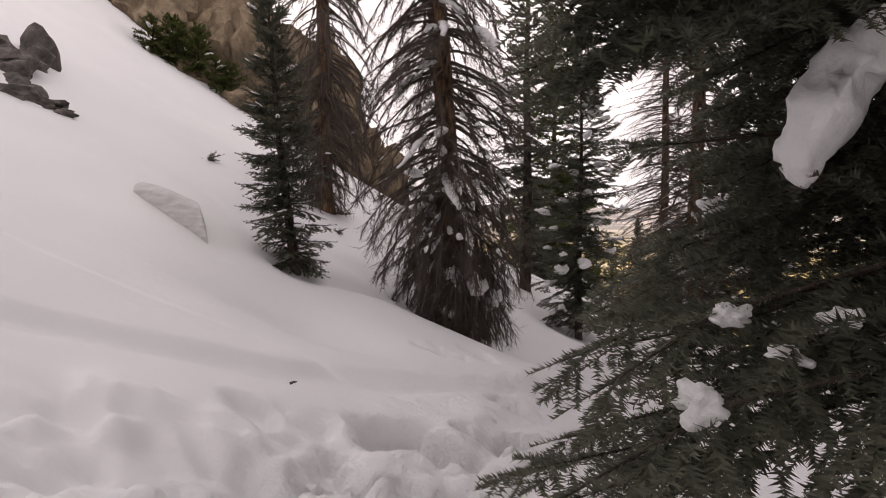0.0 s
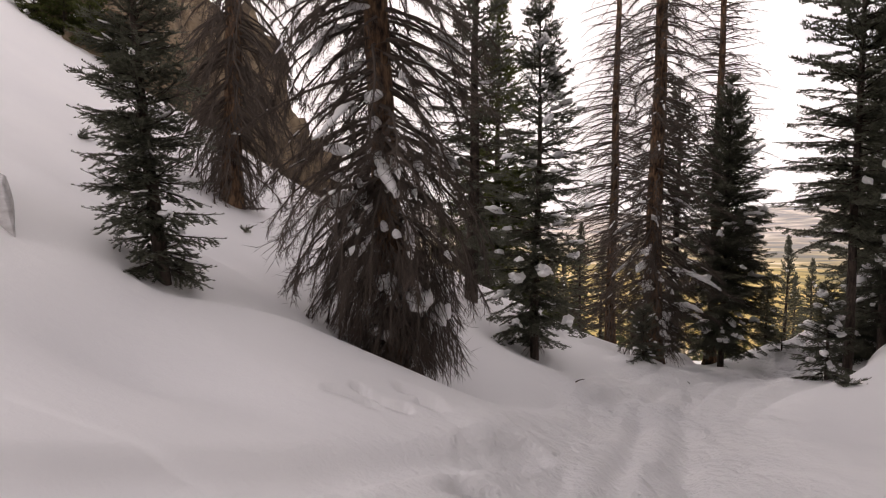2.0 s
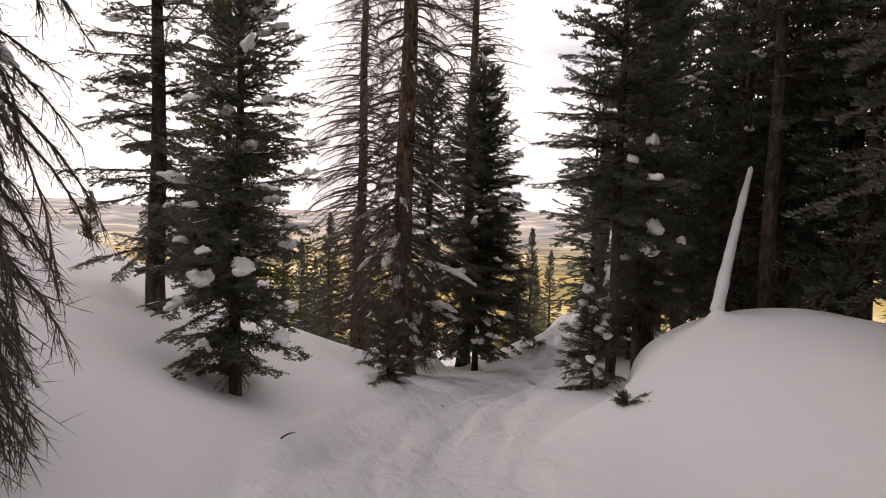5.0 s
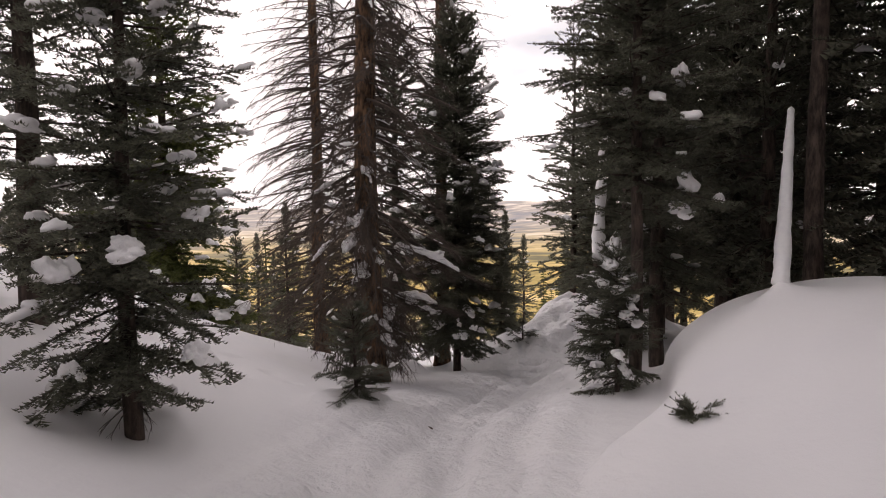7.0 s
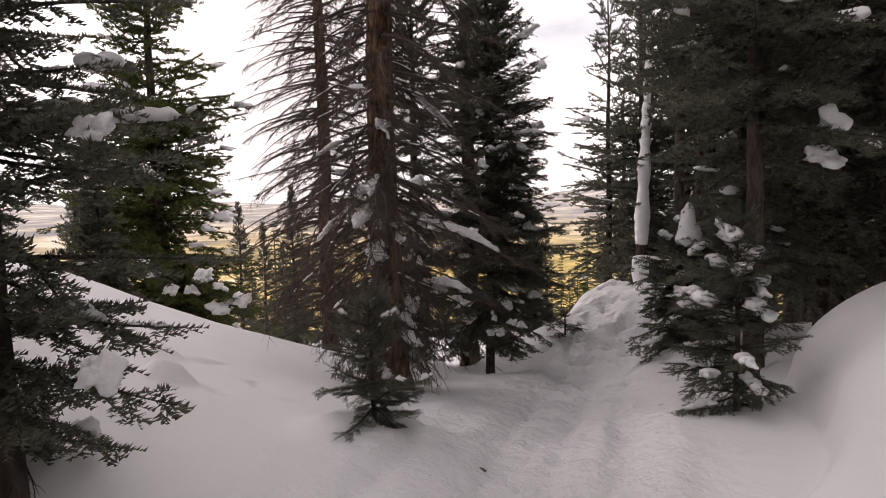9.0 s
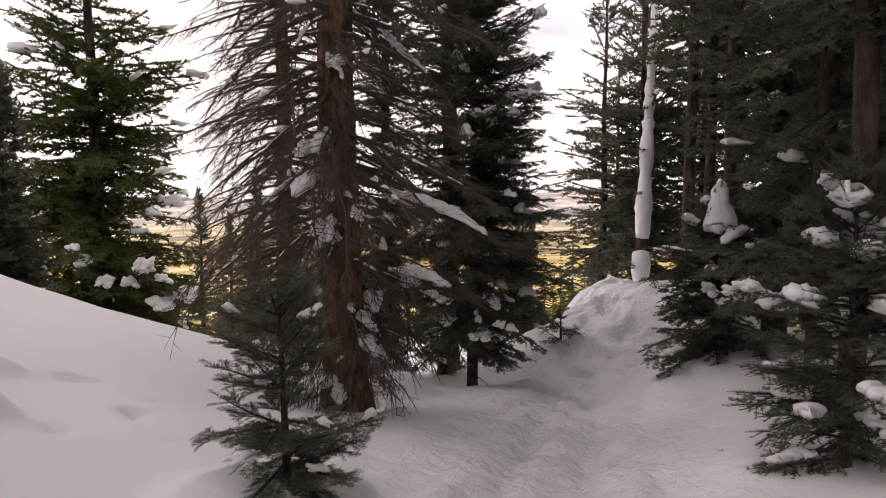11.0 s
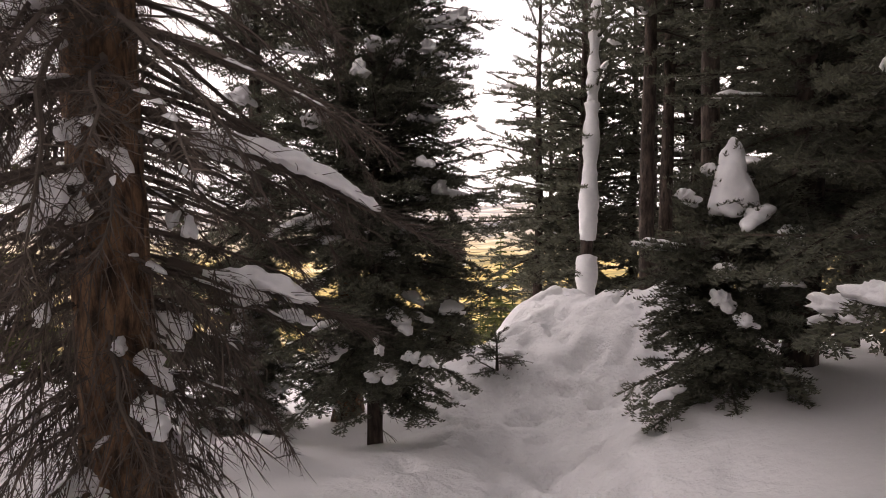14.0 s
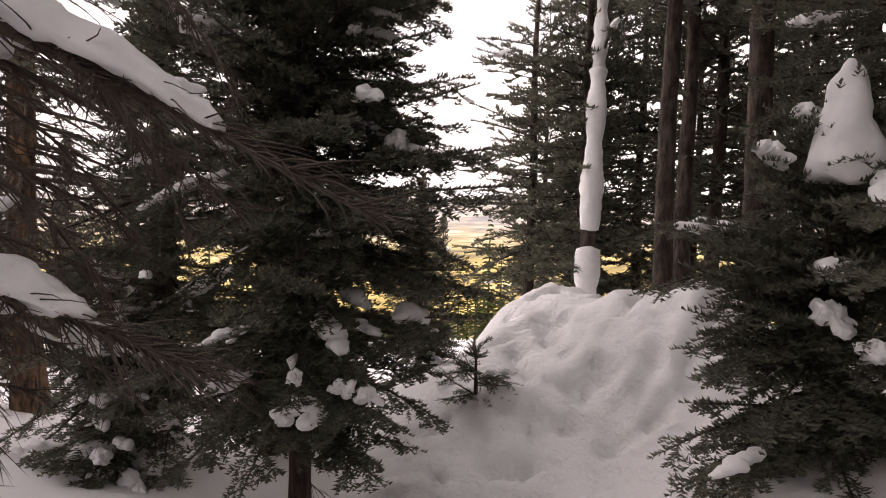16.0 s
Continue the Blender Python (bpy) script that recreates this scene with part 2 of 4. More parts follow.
def bump_at(x, y, cx, cy, rx, ry, power=2.0):
    return np.exp(-((((x - cx) / rx) ** 2 + ((y - cy) / ry) ** 2) ** (power / 2)))


# ---- ground ----
TRAIL = [(-0.6, -4.0), (0.0, 0.0), (0.05, 2.2), (0.95, 4.3), (2.2, 6.9), (3.0, 8.6), (4.05, 10.9), (4.9, 12.1), (6.2, 13.6), (7.7, 15.2),
         (10.2, 17.6), (12.6, 19.6), (15.0, 21.2), (20, 24)]


SKI_TRACK = [(-5.0, 3.2), (-2.59, 3.89), (-1.96, 4.15), (-1.14, 4.55), (0.0, 5.56), (1.2, 6.9)]
SECOND_TRACK = [(-1.75, 7.75), (-1.0, 8.6), (0.2, 9.2), (1.6, 9.9), (2.8, 10.6), (4.4, 12.2)]
# broken pits beside the trail: place, size, depth
PITS = [(-0.40, 3.45, 0.20, 0.26), (-1.1, 3.75, 0.26, 0.05), (-0.75, 3.05, 0.2, 0.10), (-1.25, 2.85, 0.2, 0.05), (-0.1, 4.15, 0.24, 0.20), (-1.7, 2.6, 0.22, 0.04), (-0.7, 3.6, 0.16, 0.12), (0.5, 4.6, 0.2, 0.12), (-0.35, 4.05, 0.2, 0.14),
        (0.6, 5.6, 0.2, 0.12), (0.45, 7.3, 0.16, 0.10), (0.1, 6.9, 0.12, 0.10), (-0.1, 6.6, 0.12, 0.08),
        (4.43, 16.78, 0.09, 0.04), (4.2, 15.64, 0.10, 0.05), (4.6, 16.1, 0.09, 0.04), (4.9, 16.6, 0.08, 0.03), (4.75, 15.7, 0.07, 0.03)]

# rounded lumps of snow: place, size, height
LUMPS = [(5.29, 14.47, 0.6, 0.16), (8.05, 18.9, 0.55, 0.30), (9.1, 21.3, 0.5, 0.35), (14.9, 22.1, 0.95, 0.35), (17.3, 22.1, 0.5, 0.35), (14.4, 19.3, 1.1, 0.35), (14.0, 18.4, 1.0, 0.45), (3.85, 15.75, 0.19, 0.18), (3.9, 16.65, 0.15, 0.10)]


def line_distance(line, x, y):
    best = np.full(np.shape(x), 1e9)
    for (x0, y0), (x1, y1) in zip(line, line[1:]):
        dx, dy = x1 - x0, y1 - y0
        w = np.clip(((x - x0) * dx + (y - y0) * dy) / (dx * dx + dy * dy), 0, 1)
        best = np.minimum(best, np.hypot(x - x0 - w * dx, y - y0 - w * dy))
    return best


def line_frame(line, x, y):
    """Signed distance from a line and the length walked along it."""
    best, side, walked, gone = np.full(np.shape(x), 1e9), np.zeros(np.shape(x)), np.zeros(np.shape(x)), 0.0
    for (x0, y0), (x1, y1) in zip(line, line[1:]):
        dx, dy = x1 - x0, y1 - y0
        size = math.hypot(dx, dy)
        w = np.clip(((x - x0) * dx + (y - y0) * dy) / size ** 2, 0, 1)
        d = np.hypot(x - x0 - w * dx, y - y0 - w * dy)
        near = d < best
        best = np.where(near, d, best)
        side = np.where(near, d * np.sign((x - x0) * dy - (y - y0) * dx), side)
        walked = np.where(near, gone + w * size, walked)
        gone += size
    return best, side, walked


def height(x, y):
    """The snow's height: a trail that runs down a shallow gully between a hill on one side and a wooded bank on the other."""
    x, y = np.asarray(x, dtype=float), np.asarray(y, dtype=float)
    s, p = 0.45 * x + 0.89 * y, 0.89 * x - 0.45 * y
    z = 0.05 - 0.137 * np.minimum(s, 30)
    # hill
    u = softplus(-(p + 1.7), 0.5)
    u = 62 - softplus(62 - u, 8)
    hill = 0.33 * u + 0.0135 * u * u
    # left of x = -16 the unseen crest is drawn out to block the sun
    crest = smooth(19.5, 34, y + 0.10 * x - 1.2 * softplus(-(x + 16), 3))
    z = z + hill * (1 - crest)
    # wooded bank
    z = z + 0.8 * smooth(0.9, 5.0, p) + 0.02 * np.clip(p - 4, 0, 40)
    # rounded drift round the leaning stem: gentle towards the trail, cut steeply beside the dark firs
    a, b = 0.84 * (x - 9.3) + 0.54 * (y - 11.7), -0.54 * (x - 9.3) + 0.84 * (y - 11.7)
    dome = np.clip(1 - (np.maximum(b + 0.6, 0) / (1.85 + 0.15 * np.sin(a * 1.7))) ** 2.6, 0, 1) ** 0.42
    z = z + 1.02 * smooth(-4.4, 0.2, a) * (1 - smooth(1.2, 4.0, a)) * dome * smooth(-6.5, 0.0, b)
    # knob with the broken stem, hollows round the trees, the trail's shoulder
    z = z + 1.1 * bump_at(x, y, 15.8, 22.0, 2.4, 2.3, 3) + 0.95 * bump_at(x, y, 12.9, 20.4, 2.2, 1.9, 3)
    z = z - 0.3 * bump_at(x, y, 2.9, 13.4, 1.3, 1.3) +0.16 * bump_at(x, y, 9.78, 19.54, 1.5, 1.2) - 0.3 * bump_at(x, y, 10.1, 20.0, 1.2, 1.0) - 0.45 * bump_at(x, y, 0.5, 10.0, 1.4, 1.2)
    z = z + 0.24 * bump_at(x, y, 6.4, 14.0, 3.5, 3.0) + 0.25 * bump_at(x, y, 9.0, 13.7, 1.3, 1.0)
    z = z + 0.3 * bump_at(x, y, 11.9, 16.6, 1.5, 0.8) + 0.24 * (1 - smooth(5.5, 10.0, s))
    z = z + 0.28 * np.exp(-np.hypot(x - 9.3, y - 11.75) / 0.22)
    # shallow wind-scooped hollow on the hill
    z = z - 0.22 * bump_at(x, y, -1.4, 6.2, 0.8, 0.5) - 0.25 * bump_at(x, y, -2.6, 10.2, 1.1, 0.5)
    # beyond the trees the land falls to the valley and rises in low hills at the far side
    r = np.hypot(x, y)
    away = softplus(0.55 * x + 0.83 * y - 26, 4)
    z = z - 0.22 * np.minimum(away, 600)
    z = np.where(r > 900, z * 0 - 128, z) * smooth(500, 900, r) + z * (1 - smooth(500, 900, r))
    z = z + smooth(2200, 4000, r) * (95 + 190 * fbm(x / 1500, y / 1500, 5)) + smooth(150, 900, r) * 30 * fbm(x / 300, y / 300, 4)
    return z


def height_fine(x, y):
    z = height(x, y)
    d, side, walked = line_frame(TRAIL, x, y)
    near = np.exp(-(np.hypot(x - 5, y - 10) / 30) ** 4)
    z = z + near * (0.10 * fbm(x / 2.4, y / 2.4, 3) + 0.012 * fbm(x / 0.5, y / 0.5, 2))
    track = np.exp(-(d / 0.8) ** 2)
    wide = np.exp(-(d / 1.5) ** 4)
    # trodden trail: a trough scuffed lengthwise on the way down, pitted by boots at its start and on the climb to the knob
    boots = 0.25 + 0.6 * smooth(22.5, 25.5, walked) + 0.5 * (1 - smooth(7.0, 9.0, walked))
    groove = (1 - smooth(22.0, 25.0, walked)) * fbm(side / 0.30 + 0.5 * fbm(x / 1.5, y / 1.5, 2), walked / 2.6, 3)
    z = z - 0.13 * track + near * wide * (0.12 * groove + 0.09 * fbm(x / 0.6 + 9, y / 0.6, 3)
                                          + boots * (0.46 * np.minimum(fbm(x / 0.24, y / 0.24, 2) + 0.06, 0.0) + 0.07 * fbm(x / 0.2, y / 0.2, 1)))
    rut = np.abs(d - 0.28 - 0.08 * fbm(x / 1.3, y / 1.3, 2))
    z = z - 0.06 * np.exp(-(rut / 0.10) ** 2) * near * (1 - smooth(22.0, 25.0, walked))
    for px, py, size, tall in LUMPS:
        z = z + tall * bump_at(x, y, px, py, size, size * 0.85, 4) * (1 + 0.3 * fbm(x / 0.25, y / 0.25, 2))
    z = z - 0.11 * np.exp(-(line_distance(SKI_TRACK, x, y) / 0.17) ** 4) - 0.12 * np.exp(-(line_distance(SECOND_TRACK, x, y) / 0.25) ** 2)
    z = z + bump_at(x, y, -1.1, 3.0, 1.5, 0.55, 4) * (0.30 * fbm(x / 0.34, y / 0.26, 3) - 0.06)
    for px, py, size, depth in PITS:
        wob = 1 + 0.7 * fbm(x / 0.22 + px, y / 0.22, 3)
        z = z - 1.9 * depth * bump_at(x + 0.34 * fbm(y / 0.26, x / 0.26, 3), y + 0.26 * fbm(x / 0.24 + 5, y / 0.24, 3), px, py, size * 1.2, size * 0.75, 5) * wob
    return z


def lattice(lo, hi, step, reach, n, fine_lo, fine_hi, fine):
    mid = np.concatenate([np.arange(lo, fine_lo, step), np.arange(fine_lo, fine_hi, fine), np.arange(fine_hi, hi + step / 2, step)])
    out = np.geomspace(step * 2, reach, n)
    return np.concatenate([lo - out[::-1], mid, hi + out])


gx, gy = lattice(-9, 17.5, 0.075, 4500, 44, -2.2, 1.4, 0.035), lattice(0, 23.5, 0.075, 4500, 44, 2.3, 5.0, 0.03)
GX, GY = np.meshgrid(gx, gy)
GZ = height_fine(GX, GY)
idx = np.arange(GX.size).reshape(GX.shape)
quads = np.stack([idx[:-1, :-1], idx[:-1, 1:], idx[1:, 1:], idx[1:, :-1]], -1).reshape(-1, 4)
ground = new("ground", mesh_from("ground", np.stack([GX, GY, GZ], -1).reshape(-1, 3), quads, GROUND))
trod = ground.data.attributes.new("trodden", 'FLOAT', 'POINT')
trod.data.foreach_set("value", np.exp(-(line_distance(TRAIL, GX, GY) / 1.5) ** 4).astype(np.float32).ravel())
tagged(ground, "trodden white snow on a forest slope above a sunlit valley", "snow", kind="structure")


def on_ground(x, y, sink=0.05):
    return float(height_fine(np.array([x]), np.array([y]))[0]) - sink


# ---- trees ----
def tube(path, radii, sides, jitter=0.0, rng=None):
    """A tube along a path of points: vertices and triangles."""
    path, radii = np.asarray(path, float), np.asarray(radii, float)
    tang = np.gradient(path, axis=0)
    tang /= np.linalg.norm(tang, axis=1, keepdims=True) + 1e-9
    ref = np.where(np.abs(tang[:, 2:3]) > 0.9, np.array([[1.0, 0, 0]]), np.array([[0, 0, 1.0]]))
    a = np.cross(tang, ref)
    a /= np.linalg.norm(a, axis=1, keepdims=True) + 1e-9
    b = np.cross(tang, a)
    ang = np.arange(sides) * 2 * np.pi / sides
    rr = radii[:, None] * np.ones(sides)
    if jitter:
        rr = rr * (1 + jitter * (rng.rand(len(path), sides) - 0.5))
    v = path[:, None] + rr[..., None] * (np.cos(ang)[None, :, None] * a[:, None] + np.sin(ang)[None, :, None] * b[:, None])
    i = np.arange(len(path) - 1)[:, None] * sides + np.arange(sides)[None]
    j = np.arange(len(path) - 1)[:, None] * sides + (np.arange(sides)[None] + 1) % sides
    f = np.concatenate([np.stack([i, j, j + sides], -1).reshape(-1, 3), np.stack([i, j + sides, i + sides], -1).reshape(-1, 3)])
    return v.reshape(-1, 3), f


class Heap:
    """Gathers vertices and triangles of many small pieces."""

    def __init__(self):
        self.v, self.f, self.n = [], [], 0

    def add(self, v, f):
        self.v.append(v)
        self.f.append(np.asarray(f) + self.n)
        self.n += len(v)

    def strew(self, template, origin, ahead, up, scale):
        """Copies of a template (vertices, triangles; along x) at many places."""
        tv, tf = template
        origin, ahead, up, scale = (np.asarray(q, float) for q in (origin, ahead, up, scale))
        if not len(origin):
            return
        ahead = ahead / (np.linalg.norm(ahead, axis=1, keepdims=True) + 1e-9)
        side = np.cross(up, ahead)
        side /= np.linalg.norm(side, axis=1, keepdims=True) + 1e-9
        top = np.cross(ahead, side)
        sc = scale if scale.ndim == 2 else np.repeat(scale[:, None], 3, 1)
        v = (origin[:, None] + tv[None, :, 0:1] * (ahead * sc[:, 0:1])[:, None] + tv[None, :, 1:2] * (side * sc[:, 1:2])[:, None]
             + tv[None, :, 2:3] * (top * sc[:, 2:3])[:, None])
        f = tf[None] + (np.arange(len(origin)) * len(tv))[:, None, None]
        self.add(v.reshape(-1, 3), f.reshape(-1, 3))

    def joined(self, other, name, mat, mat2):
        """One mesh of two heaps with a material each."""
        me = mesh_from(name, np.concatenate(self.v + other.v), np.concatenate(self.f + [f + self.n for f in other.f]), mat, False)
        me.materials.append(mat2)
        first = sum(len(f) for f in self.f)
        slots = np.zeros(len(me.polygons), dtype=np.int32)
        slots[first:] = 1
        me.polygons.foreach_set("material_index", slots)
        return me

    def mesh(self, name, mat, smooth=True):
        return mesh_from(name, np.concatenate(self.v), np.concatenate(self.f), mat, smooth)


def needle_twig(length, count, needle, width, seed, blade=False, spine=0.0):
    """A twig set with needles: each one a thin triangle that points outwards and ahead, more of them to the sides and the top."""
    rng = np.random.RandomState(seed)
    x = (np.arange(count) + rng.rand(count)) / count * length
    roll = np.where(rng.rand(count) < 0.8, rng.uniform(-0.25, 1.0, count), rng.uniform(1.0, 2.1, count))
    flip = np.where(np.arange(count) % 2, 1, -1)
    ny, nz = np.cos(roll) * flip, np.sin(roll)
    ahead = rng.uniform(0.45, 0.9, count)
    ln = needle * rng.uniform(0.75, 1.15, count) * np.where(x > length * 0.85, 0.8, 1)
    out = np.stack([ahead, ny, nz], -1)
    out /= np.linalg.norm(out, axis=1, keepdims=True)
    base = np.stack([x, 0 * x, 0 * x], -1)
    wide = np.cross(out, np.array([0.3, 0, 1.0]))
    wide *= width / 2 / (np.linalg.norm(wide, axis=1, keepdims=True) + 1e-9)
    tip = base + out * ln[:, None]
    if blade:
        mid = base + out * (ln * 0.6)[:, None]
        v = np.stack([base, mid + wide, tip, mid - wide], 1).reshape(-1, 3)
        i = np.arange(count)[:, None] * 4
        f = np.concatenate([i + [[0, 1, 2]], i + [[0, 2, 3]]])
    else:
        v = np.stack([base + wide, tip, base - wide], 1).reshape(-1, 3)
        f = np.arange(count * 3).reshape(-1, 3)
    if spine:
        sv, sf = tube([(0, 0, 0), (length * 0.98, 0, 0)], [spine, spine * 0.4], 3)
        v, f = np.concatenate([v, sv]), np.concatenate([f, sf + len(v)])
    return v, f


LENGTHS = (0.07, 0.13, 0.21)
MIDDLE = [needle_twig(l, int(l * 210), 0.029, 0.0062, k + 5, spine=0.003) for k, l in enumerate(LENGTHS)]
COARSE = [needle_twig(l, int(l * 100), 0.043, 0.0158, k) for k, l in enumerate(LENGTHS)]
NEAR = [needle_twig(l, int(l * 400), 0.021, 0.0054, k + 40) for k, l in enumerate(LENGTHS)]
FINE = [needle_twig(l, int(l * 420), 0.023, 0.0034, k + 9, True, 0.0022) for k, l in enumerate(LENGTHS)]
SPRAY = [needle_twig(l, int(l * 170), 0.030, 0.0105, k + 60, spine=0.003) for k, l in enumerate(LENGTHS)]
FAR = [needle_twig(l, int(l * 48), 0.09, 0.040, k + 20) for k, l in enumerate(LENGTHS)]


def lump(seed, flat=0.6, level=2):
    """A rounded clump made of a few swelling lobes, a little flatter below."""
    r0 = random.Random(seed * 13 + 5)
    lobes = [(Vector((0, 0, 0)), 0.5)]
    for _ in range(6):
        a = r0.uniform(0, 6.283)
        d = r0.uniform(0.3, 0.75)
        lobes.append((Vector((d * math.cos(a), d * math.sin(a), r0.uniform(-0.55, 0.25))), r0.uniform(0.25, 0.45)))
    bm = bmesh.new()
    bmesh.ops.create_icosphere(bm, subdivisions=level, radius=1.0)
    off = Vector((seed * 3.1, seed * 1.7, 0))
    for v in bm.verts:
        d = v.co.normalized()
        total = 0
        for c, rad in lobes:
            along_c = d.dot(c)
            root = along_c * along_c - (c.length_squared - rad * rad)
            if root > 0:
                total += max(along_c + math.sqrt(root), 0) ** 9
        v.co = d * (total ** (1 / 9)) * (1 + 0.30 * noise.noise(d * 2.2 + off) + 0.20 * noise.noise(d * 4.5 + off) + 0.07 * noise.noise(d * 10 + off))
        v.co.z *= flat if v.co.z > 0 else flat * 0.55
    bm.verts.index_update()
    out = np.array([v.co[:] for v in bm.verts]), np.array([[v.index for v in f.verts] for f in bm.faces])
    bm.free()
    return out


PAD_MESHES = [mesh_from("snow_pad", *lump(k, 0.8 + 0.12 * (k % 3), 2), SNOW) for k in range(8)]
SMOOTH_PADS = [mesh_from("snow_pad", *lump(k, 0.8 + 0.12 * (k % 3), 3), SNOW) for k in range(8)]
LARGE_PADS = [mesh_from("snow_pad", *lump(k + 20, 0.85 + 0.1 * (k % 3), 4), SNOW) for k in range(6)]
CRUMB = lump(11, 0.6, 1)


def bend(start, az, length, pitch0, pitch1, n, rng, wander=0.08):
    """Points along a limb that leaves start at azimuth az with pitch0 and ends with pitch1 (radians)."""
    pts, p, a = [np.array(start, float)], np.array(start, float), az
    for k in range(n):
        w = (k + 0.5) / n
        pit = pitch0 + (pitch1 - pitch0) * w
        a += rng.uniform(-wander, wander)
        p = p + length / n * np.array([np.cos(a) * np.cos(pit), np.sin(a) * np.cos(pit), np.sin(pit)])
        pts.append(p)
    return np.array(pts)


def along(pts, w):
    k = w * (len(pts) - 1)
    i = np.minimum(k.astype(int), len(pts) - 2)
    d = pts[i + 1] - pts[i]
    return pts[i] + d * (k - i)[:, None], d / (np.linalg.norm(d, axis=1, keepdims=True) + 1e-9)


def needles_on(heap, pts, length, templates, rng, step=0.10, reach=0.5, cap=0.30, shoots=(0.3, 0.65), hang=0.6):
    """A flat spray of needle twigs on both sides of a limb, each with shorter ones of its own."""
    count = max(int(length / step), 3)
    w = np.clip((np.arange(count) + rng.rand(count)) / count, 0.08, 0.985)
    o, d = along(pts, w)
    sgn = np.where(np.arange(count) % 2, 1, -1)
    lateral = np.cross(d, [0, 0, 1.0])
    lateral /= np.linalg.norm(lateral, axis=1, keepdims=True) + 1e-9
    ang = rng.uniform(0.55, 1.0, count)
    way = d * np.cos(ang)[:, None] + lateral * (sgn * np.sin(ang))[:, None] + np.array([0, 0, 1.0]) * rng.uniform(-hang, 0.18, count)[:, None]
    way /= np.linalg.norm(way, axis=1, keepdims=True)
    ln = np.clip((1 - w) * length * reach + 0.11, 0.08, cap) * rng.uniform(0.75, 1.15, count)
    O, D, L = [o], [way], [ln]
    # the limb's own tip
    tip_w = np.linspace(0.3, 0.97, max(int(length / 0.10), 2))
    to, td = along(pts, tip_w)
    O.append(to), D.append(td), L.append(np.full(len(tip_w), 0.13))
    # side shoots on the longer twigs
    for frac in shoots:
        m = ln > 0.13
        for sg in (1, -1):
            lat2 = np.cross(way[m], [0, 0, 1.0])
            dd = way[m] * 0.72 + lat2 * sg * 0.65 + np.array([0, 0, 1.0]) * rng.uniform(-hang - 0.1, 0.12, m.sum())[:, None]
            O.append(o[m] + way[m] * (ln[m] * frac)[:, None]), D.append(dd), L.append(ln[m] * (1 - frac) * 0.65 + 0.03)
    O, D, L = np.concatenate(O), np.concatenate(D), np.concatenate(L)
    up = np.tile([0, 0, 1.0], (len(O), 1)) + rng.uniform(-0.3, 0.3, (len(O), 3))
    kind = np.digitize(L, [0.10, 0.17])
    for k in range(3):
        m = kind == k
        heap.strew(templates[k], O[m], D[m], up[m], L[m] / LENGTHS[k])


def thing(name, x, y, label, category, group="", sink=0.06, turn=0.0):
    root = new(name)
    root.empty_display_size = 0.2
    root.matrix_basis = pose(x, y, on_ground(x, y, sink), 0, 0, turn)
    return tagged(root, label, category, group)


def pads_on(root, spots, scales, rng, label="", meshes=None, ways=None):
    """Snow clumps that lie along their limbs, some with a smaller neighbour."""
    meshes = meshes or PAD_MESHES
    for k, (p, s) in enumerate(zip(spots, scales)):
        az, dip = ways[k] if ways else (rng.uniform(0, 6.3), 0.0)
        for n in range(1 + (rng.rand() < 0.5)):
            s1, shift = (s, 0.0) if n == 0 else (s * 0.55, s * rng.uniform(0.9, 1.5))
            m = Matrix.LocRotScale(Vector(p) + Vector((math.cos(az), math.sin(az), math.sin(dip))) * shift, Euler((rng.uniform(-0.3, 0.3), rng.uniform(-0.2, 0.2) - dip * 0.8, az)),
                                   Vector((s1 * rng.uniform(1.0, 2.0), s1 * rng.uniform(0.65, 1.0), s1 * rng.uniform(0.85, 1.5))))
            part("snow_pad", meshes[rng.randint(len(meshes))], root, label, m)


def slab(root, pts, lo, hi, width, rng):
    """A long slab of snow draped along a limb, uneven in width, thin at its ends."""
    n, m = 17, 14
    w = np.linspace(lo, hi, n)
    o, d = along(pts, np.clip(w, 0, 0.999))
    rad = width * np.sin(np.linspace(0.12, 3.02, n)) ** 0.6 * np.interp(np.arange(n), np.arange(0, n, 2), rng.uniform(0.65, 1.25, len(np.arange(0, n, 2)))) + 0.004
    o = o + np.stack([rng.uniform(-0.015, 0.015, n), rng.uniform(-0.015, 0.015, n), rad * 0.35], -1)
    v, f = tube(o, rad, m, 0.11, rng)
    v = v.reshape(n, m, 3)
    v[..., 2] = o[:, None, 2] + (v[..., 2] - o[:, None, 2]) * 0.62
    v = np.concatenate([v.reshape(-1, 3), o[:1], o[-1:]])
    ends = [(n * m, (k + 1) % m, k) for k in range(m)] + [(n * m + 1, (n - 1) * m + k, (n - 1) * m + (k + 1) % m) for k in range(m)]
    part("snow_pad", mesh_from("snow_pad", v, np.concatenate([f, np.array(ends)]), SNOW), root)


